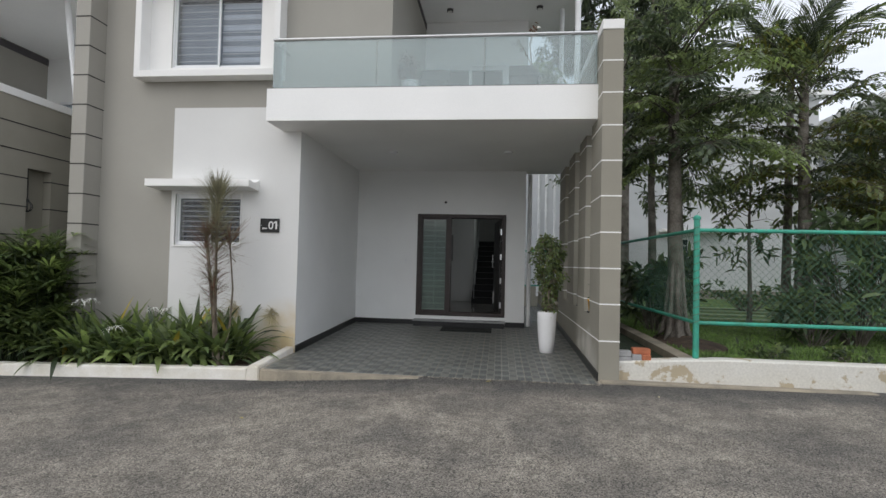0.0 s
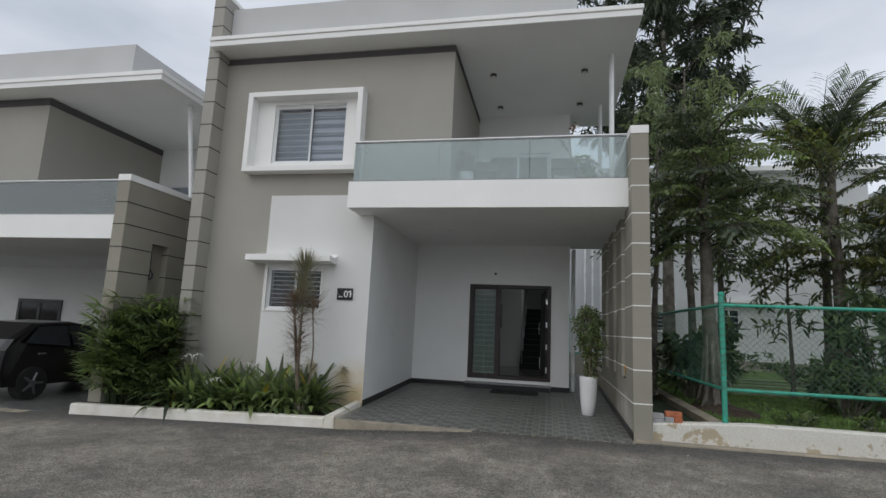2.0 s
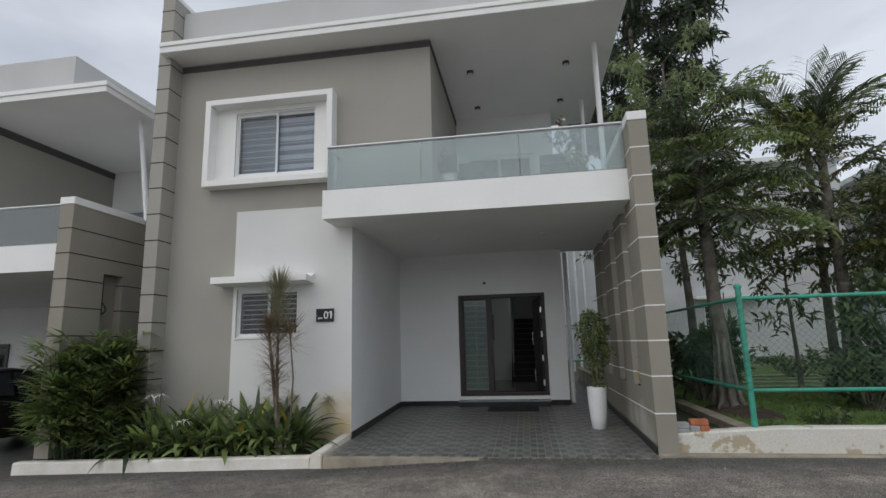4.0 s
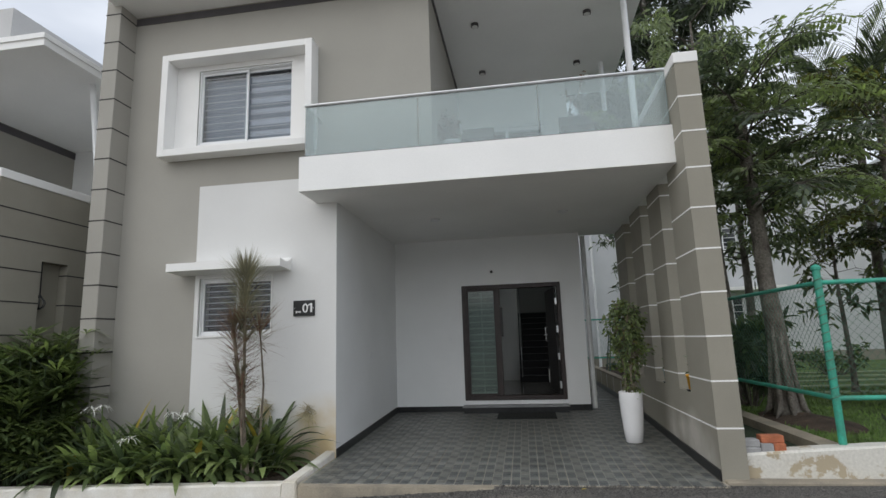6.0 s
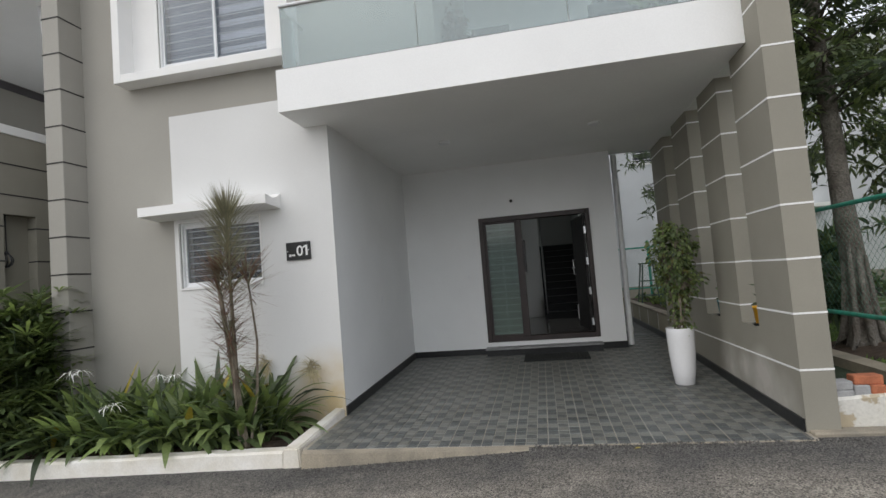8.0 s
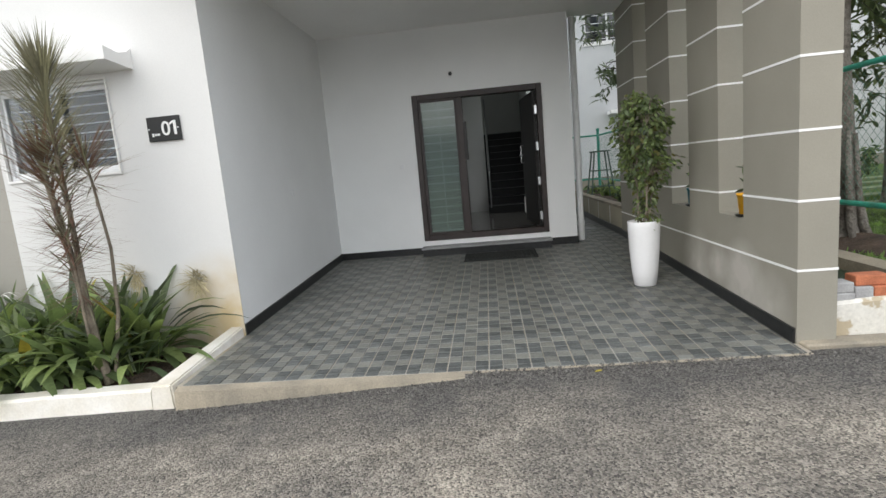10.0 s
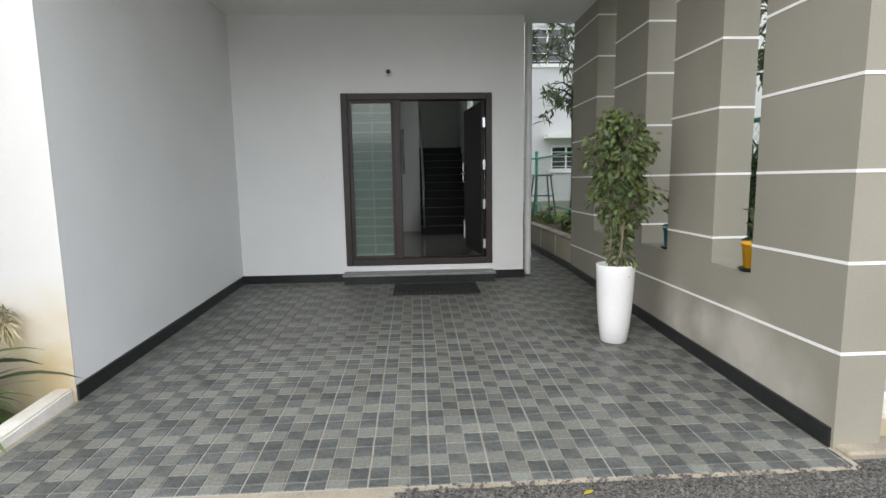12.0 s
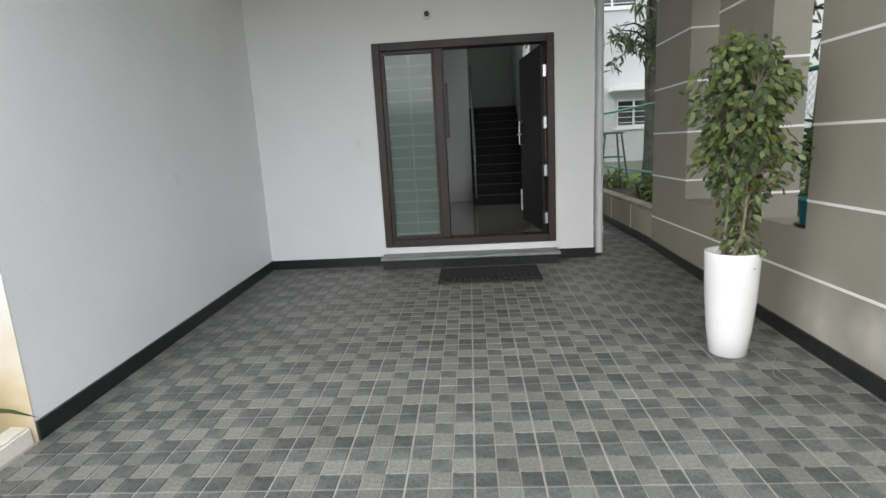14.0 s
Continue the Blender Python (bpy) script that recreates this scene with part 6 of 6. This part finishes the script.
def car(x, y, z):
    """A black hatchback, nose to the street; its flank lies at x."""
    c = thing("car", (x - 0.85, y, z), "black hatchback parked in the neighbour's carport", "car")
    W = 1.7
    prof = [(0.0, 0.35), (0.05, 0.62), (0.35, 0.78), (1.0, 0.92), (1.15, 0.95), (1.75, 1.42), (2.3, 1.50), (3.1, 1.46), (3.65, 1.15), (3.85, 0.95), (3.9, 0.45), (3.8, 0.28), (0.15, 0.24)]
    prof = [(3.9 - py, pz) for py, pz in prof]
    bm = bmesh.new()
    rows = []
    for u in (0.0, 0.06, 0.25, 0.75, 0.94, 1.0):
        e = 0.10 if u in (0.0, 1.0) else 0.0
        row = []
        for k, (py, pz) in enumerate(prof):
            tuck = max(0, pz - 0.95) * 0.42
            px = (u - 0.5) * (W - 2 * tuck)
            row.append(bm.verts.new((x - W / 2 + px, y + py + (e if py < 1 else -e if py > 3.6 else 0) * 0.6, z + pz - (0.03 if e and pz > 1.3 else 0))))
        rows.append(row)
    for a, b in zip(rows, rows[1:]):
        for k in range(len(prof)):
            j = (k + 1) % len(prof)
            bm.faces.new((a[k], a[j], b[j], b[k]))
    bm.faces.new(rows[0][::-1])
    bm.faces.new(rows[-1])
    body = part("body", bm, CARPAINT, c, "glossy black body", smooth=False)
    for s in (0, 1):
        for quad in (((2.62, 1.0), (2.10, 1.37), (1.55, 1.42), (1.55, 1.0)), ((1.47, 1.0), (1.47, 1.42), (0.85, 1.38), (0.52, 1.08))):
            bm = bmesh.new()
            lo, hi = [], []
            for py, pz in quad:
                tuck = (pz - 0.95) * 0.42
                px = (W / 2 - tuck) * (1 if s else -1)
                lo.append((x - W / 2 + px * 0.99, y + py, z + pz))
                hi.append((x - W / 2 + px * 1.004, y + py, z + pz))
            hexa(bm, lo, hi)
            part("side_window", bm, CARGLASS, c)
        for py in (0.75, 1.65):
            px = x - W / 2 + (W / 2 + 0.01) * (1 if s else -1)
            part("door_handle", boxes((px - 0.015, px + 0.015, y + py, y + py + 0.16, z + 0.86, z + 0.885), bevel=0.004), STEEL, c, "chrome door handle")
        for py in (0.72, 3.18):
            sx_ = 1 if s else -1
            cx = x - W / 2 + sx_ * (W / 2 - 0.09)
            ty = part("wheel", tube(bmesh.new(), [(cx - 0.10, y + py, z + 0.31), (cx + 0.10, y + py, z + 0.31)], 0.31, 28), RUBBER, c, "black tyre")
            part("rim", tube(bmesh.new(), [(cx + sx_ * 0.095, y + py, z + 0.31), (cx + sx_ * 0.108, y + py, z + 0.31)], 0.07, 16), ALLOY, ty)
            for k in range(5):
                a = k * 1.2566
                bm = tube(bmesh.new(), [(cx + sx_ * 0.105, y + py + 0.05 * math.cos(a), z + 0.31 + 0.05 * math.sin(a)), (cx + sx_ * 0.105, y + py + 0.21 * math.cos(a), z + 0.31 + 0.21 * math.sin(a))], [0.028, 0.02], 6)
                part("spoke", bm, ALLOY, ty)
    bm = boxes((x - 0.02, x + 0.16, y + 2.45, y + 2.57, z + 0.98, z + 1.10), bevel=0.02)
    part("mirror", bm, CARPAINT, c)


car(-9.55, 6.0, -0.40)

# ---- balcony things ----
def balcony_chair(x, y):
    c = thing("balcony_chair", (x, y, 3.70), "dark metal balcony chair", "chair", group="balcony chairs")
    for a in (-0.2, 0.2):
        for b in (-0.2, 0.2):
            part("leg", tube(bmesh.new(), [(x + a, y + b, 3.70), (x + a, y + b, 4.12)], 0.014, 6), PLATE, c)
    part("seat", boxes((x - 0.23, x + 0.23, y - 0.23, y + 0.23, 4.12, 4.16), bevel=0.01), PLATE, c)
    part("backrest", boxes((x - 0.23, x + 0.23, y + 0.2, y + 0.23, 4.16, 4.45), bevel=0.01), PLATE, c)
    return c


balcony_chair(0.47, 7.22)
balcony_chair(-0.92, 7.35)
bp_ = thing("planter_pot", (0.80, 7.55, 3.70), "round grey pot on the balcony floor", "plant pot")
part("body", lathe(bmesh.new(), (0.80, 7.55), [(0.13, 3.70), (0.18, 4.0), (0.16, 4.02)], 20), BLOCK_G, bp_)
shrub(0.80, 7.55, 3.98, 0.5, 0.22, 16, (0.12, 0.05), [LEAF_MD, LEAF_LT], 900, "bright green plant in the balcony pot")
bw = thing("side_table", (-1.29, 7.3, 3.70), "white drum side table on the balcony", "table")
part("drum", lathe(bmesh.new(), (-1.29, 7.3), [(0.12, 3.70), (0.15, 3.9), (0.13, 4.12), (0.12, 4.14)], 24), POT_W, bw)
part("top", lathe(bmesh.new(), (-1.29, 7.3), [(0.145, 4.14), (0.15, 4.15), (0.145, 4.165)], 24), POT_W, bw)
shrub(-1.31, 7.3, 4.16, 0.36, 0.14, 12, (0.11, 0.035), [LEAF_RD], 901, "small red-leaved plant on the white side table")
fl = thing("flowering_plant", (0.62, 7.6, 3.72), "tall thin stem with pale and brown blossoms on the balcony", "plant")
part("stem", tube(bmesh.new(), [(0.66, 7.6, 3.72), (0.60, 7.58, 4.5), (0.56, 7.55, 4.85), (0.66, 7.55, 5.12)], 0.011, 5), STEM, fl)
part("stem", tube(bmesh.new(), [(0.60, 7.58, 4.5), (0.45, 7.55, 4.8), (0.36, 7.55, 4.86)], 0.009, 5), STEM, fl)
lv = Leaves()
rng = random.Random(77)
for k in range(26):
    c = Vector((0.58, 7.55, 4.9)).lerp(Vector((0.68, 7.55, 5.14)), rng.random()) if k % 2 else Vector((0.5, 7.56, 4.7)).lerp(Vector((0.36, 7.55, 4.86)), rng.random())
    c = c + rand_dir(rng) * 0.06
    for _ in range(4):
        d = rand_dir(rng)
        lv.blade(c, d, d.cross(rand_dir(rng)), 0.05, 0.035, 0.3, 2, mi=0 if k % 3 == 0 else 1)
lv.obj("blossoms", [PETAL, LEAF_RD], fl)

# ---- porch tiles ----
P = 0.2845
C = P / 3


def tile_mesh(x0, x1, y0, y1, cx, cy):
    """Nine raised squares of one chequered tile, cut to the floor's edge; (cx, cy) is the tile's corner."""
    vs, fs, mi = [], [], []
    for i in range(3):
        for j in range(3):
            g = 0.0022
            a0, a1 = max(x0, cx + i * C) - cx, min(x1, cx + (i + 1) * C) - cx
            b0, b1 = max(y0, cy + j * C) - cy, min(y1, cy + (j + 1) * C) - cy
            e0 = g * (1.9 if i == 0 else 1)
            e1 = g * (1.9 if i == 2 else 1)
            f0 = g * (1.6 if j == 0 else 1)
            f1 = g * (1.6 if j == 2 else 1)
            if a1 - a0 < 0.012 or b1 - b0 < 0.012:
                continue
            k = len(vs)
            q = 0.002
            vs += [(a0 + e0, b0 + f0, -0.004), (a1 - e1, b0 + f0, -0.004), (a1 - e1, b1 - f1, -0.004), (a0 + e0, b1 - f1, -0.004),
                   (a0 + e0 + q, b0 + f0 + q, 0.0), (a1 - e1 - q, b0 + f0 + q, 0.0), (a1 - e1 - q, b1 - f1 - q, 0.0), (a0 + e0 + q, b1 - f1 - q, 0.0)]
            fs += [(k + 4, k + 5, k + 6, k + 7), (k, k + 1, k + 5, k + 4), (k + 1, k + 2, k + 6, k + 5), (k + 2, k + 3, k + 7, k + 6), (k + 3, k, k + 4, k + 7)]
            kind = 0 if (i != 1 and j != 1) else (2 if i == 1 and j == 1 else 1)
            mi += [kind] * 5
    me = bpy.data.meshes.new("tile")
    me.from_pydata(vs, [], fs)
    me.polygons.foreach_set("material_index", mi)
    for m in (TILE_D, TILE_L, TILE_M):
        me.materials.append(m)
    return me


FULL = tile_mesh(-9, 9, -9, 99, 0.0, 0.0)
slope = math.degrees(math.atan(0.031))
AREAS = ((-2.815, 1.37, 5.735, 9.985), (0.685, 1.37, 9.985, 15.4))
for ix in range(-9, 9):
    for iy in range(-4, 32):
        cx, cy = -0.64 + ix * P, 6.365 + iy * P
        for lim in AREAS:
            if cx + P <= lim[0] + 0.015 or cx >= lim[1] - 0.015 or cy + P <= lim[2] + 0.015 or cy >= lim[3] - 0.015:
                continue
            whole = cx >= lim[0] and cx + P <= lim[1] and cy >= lim[2] and cy + P <= lim[3]
            me = FULL if whole else tile_mesh(*lim, cx, cy)
            if len(me.vertices) == 0:
                continue
            t = new("tile", me)
            t.parent = floor
            dz = 0.0006 * noise.noise((ix * 3.1, iy * 2.7, 0))
            t.matrix_basis = pose(cx, cy, floor_z(cy) + 0.001 + dz, slope if cy < 10.2 else 0, 0, 0)
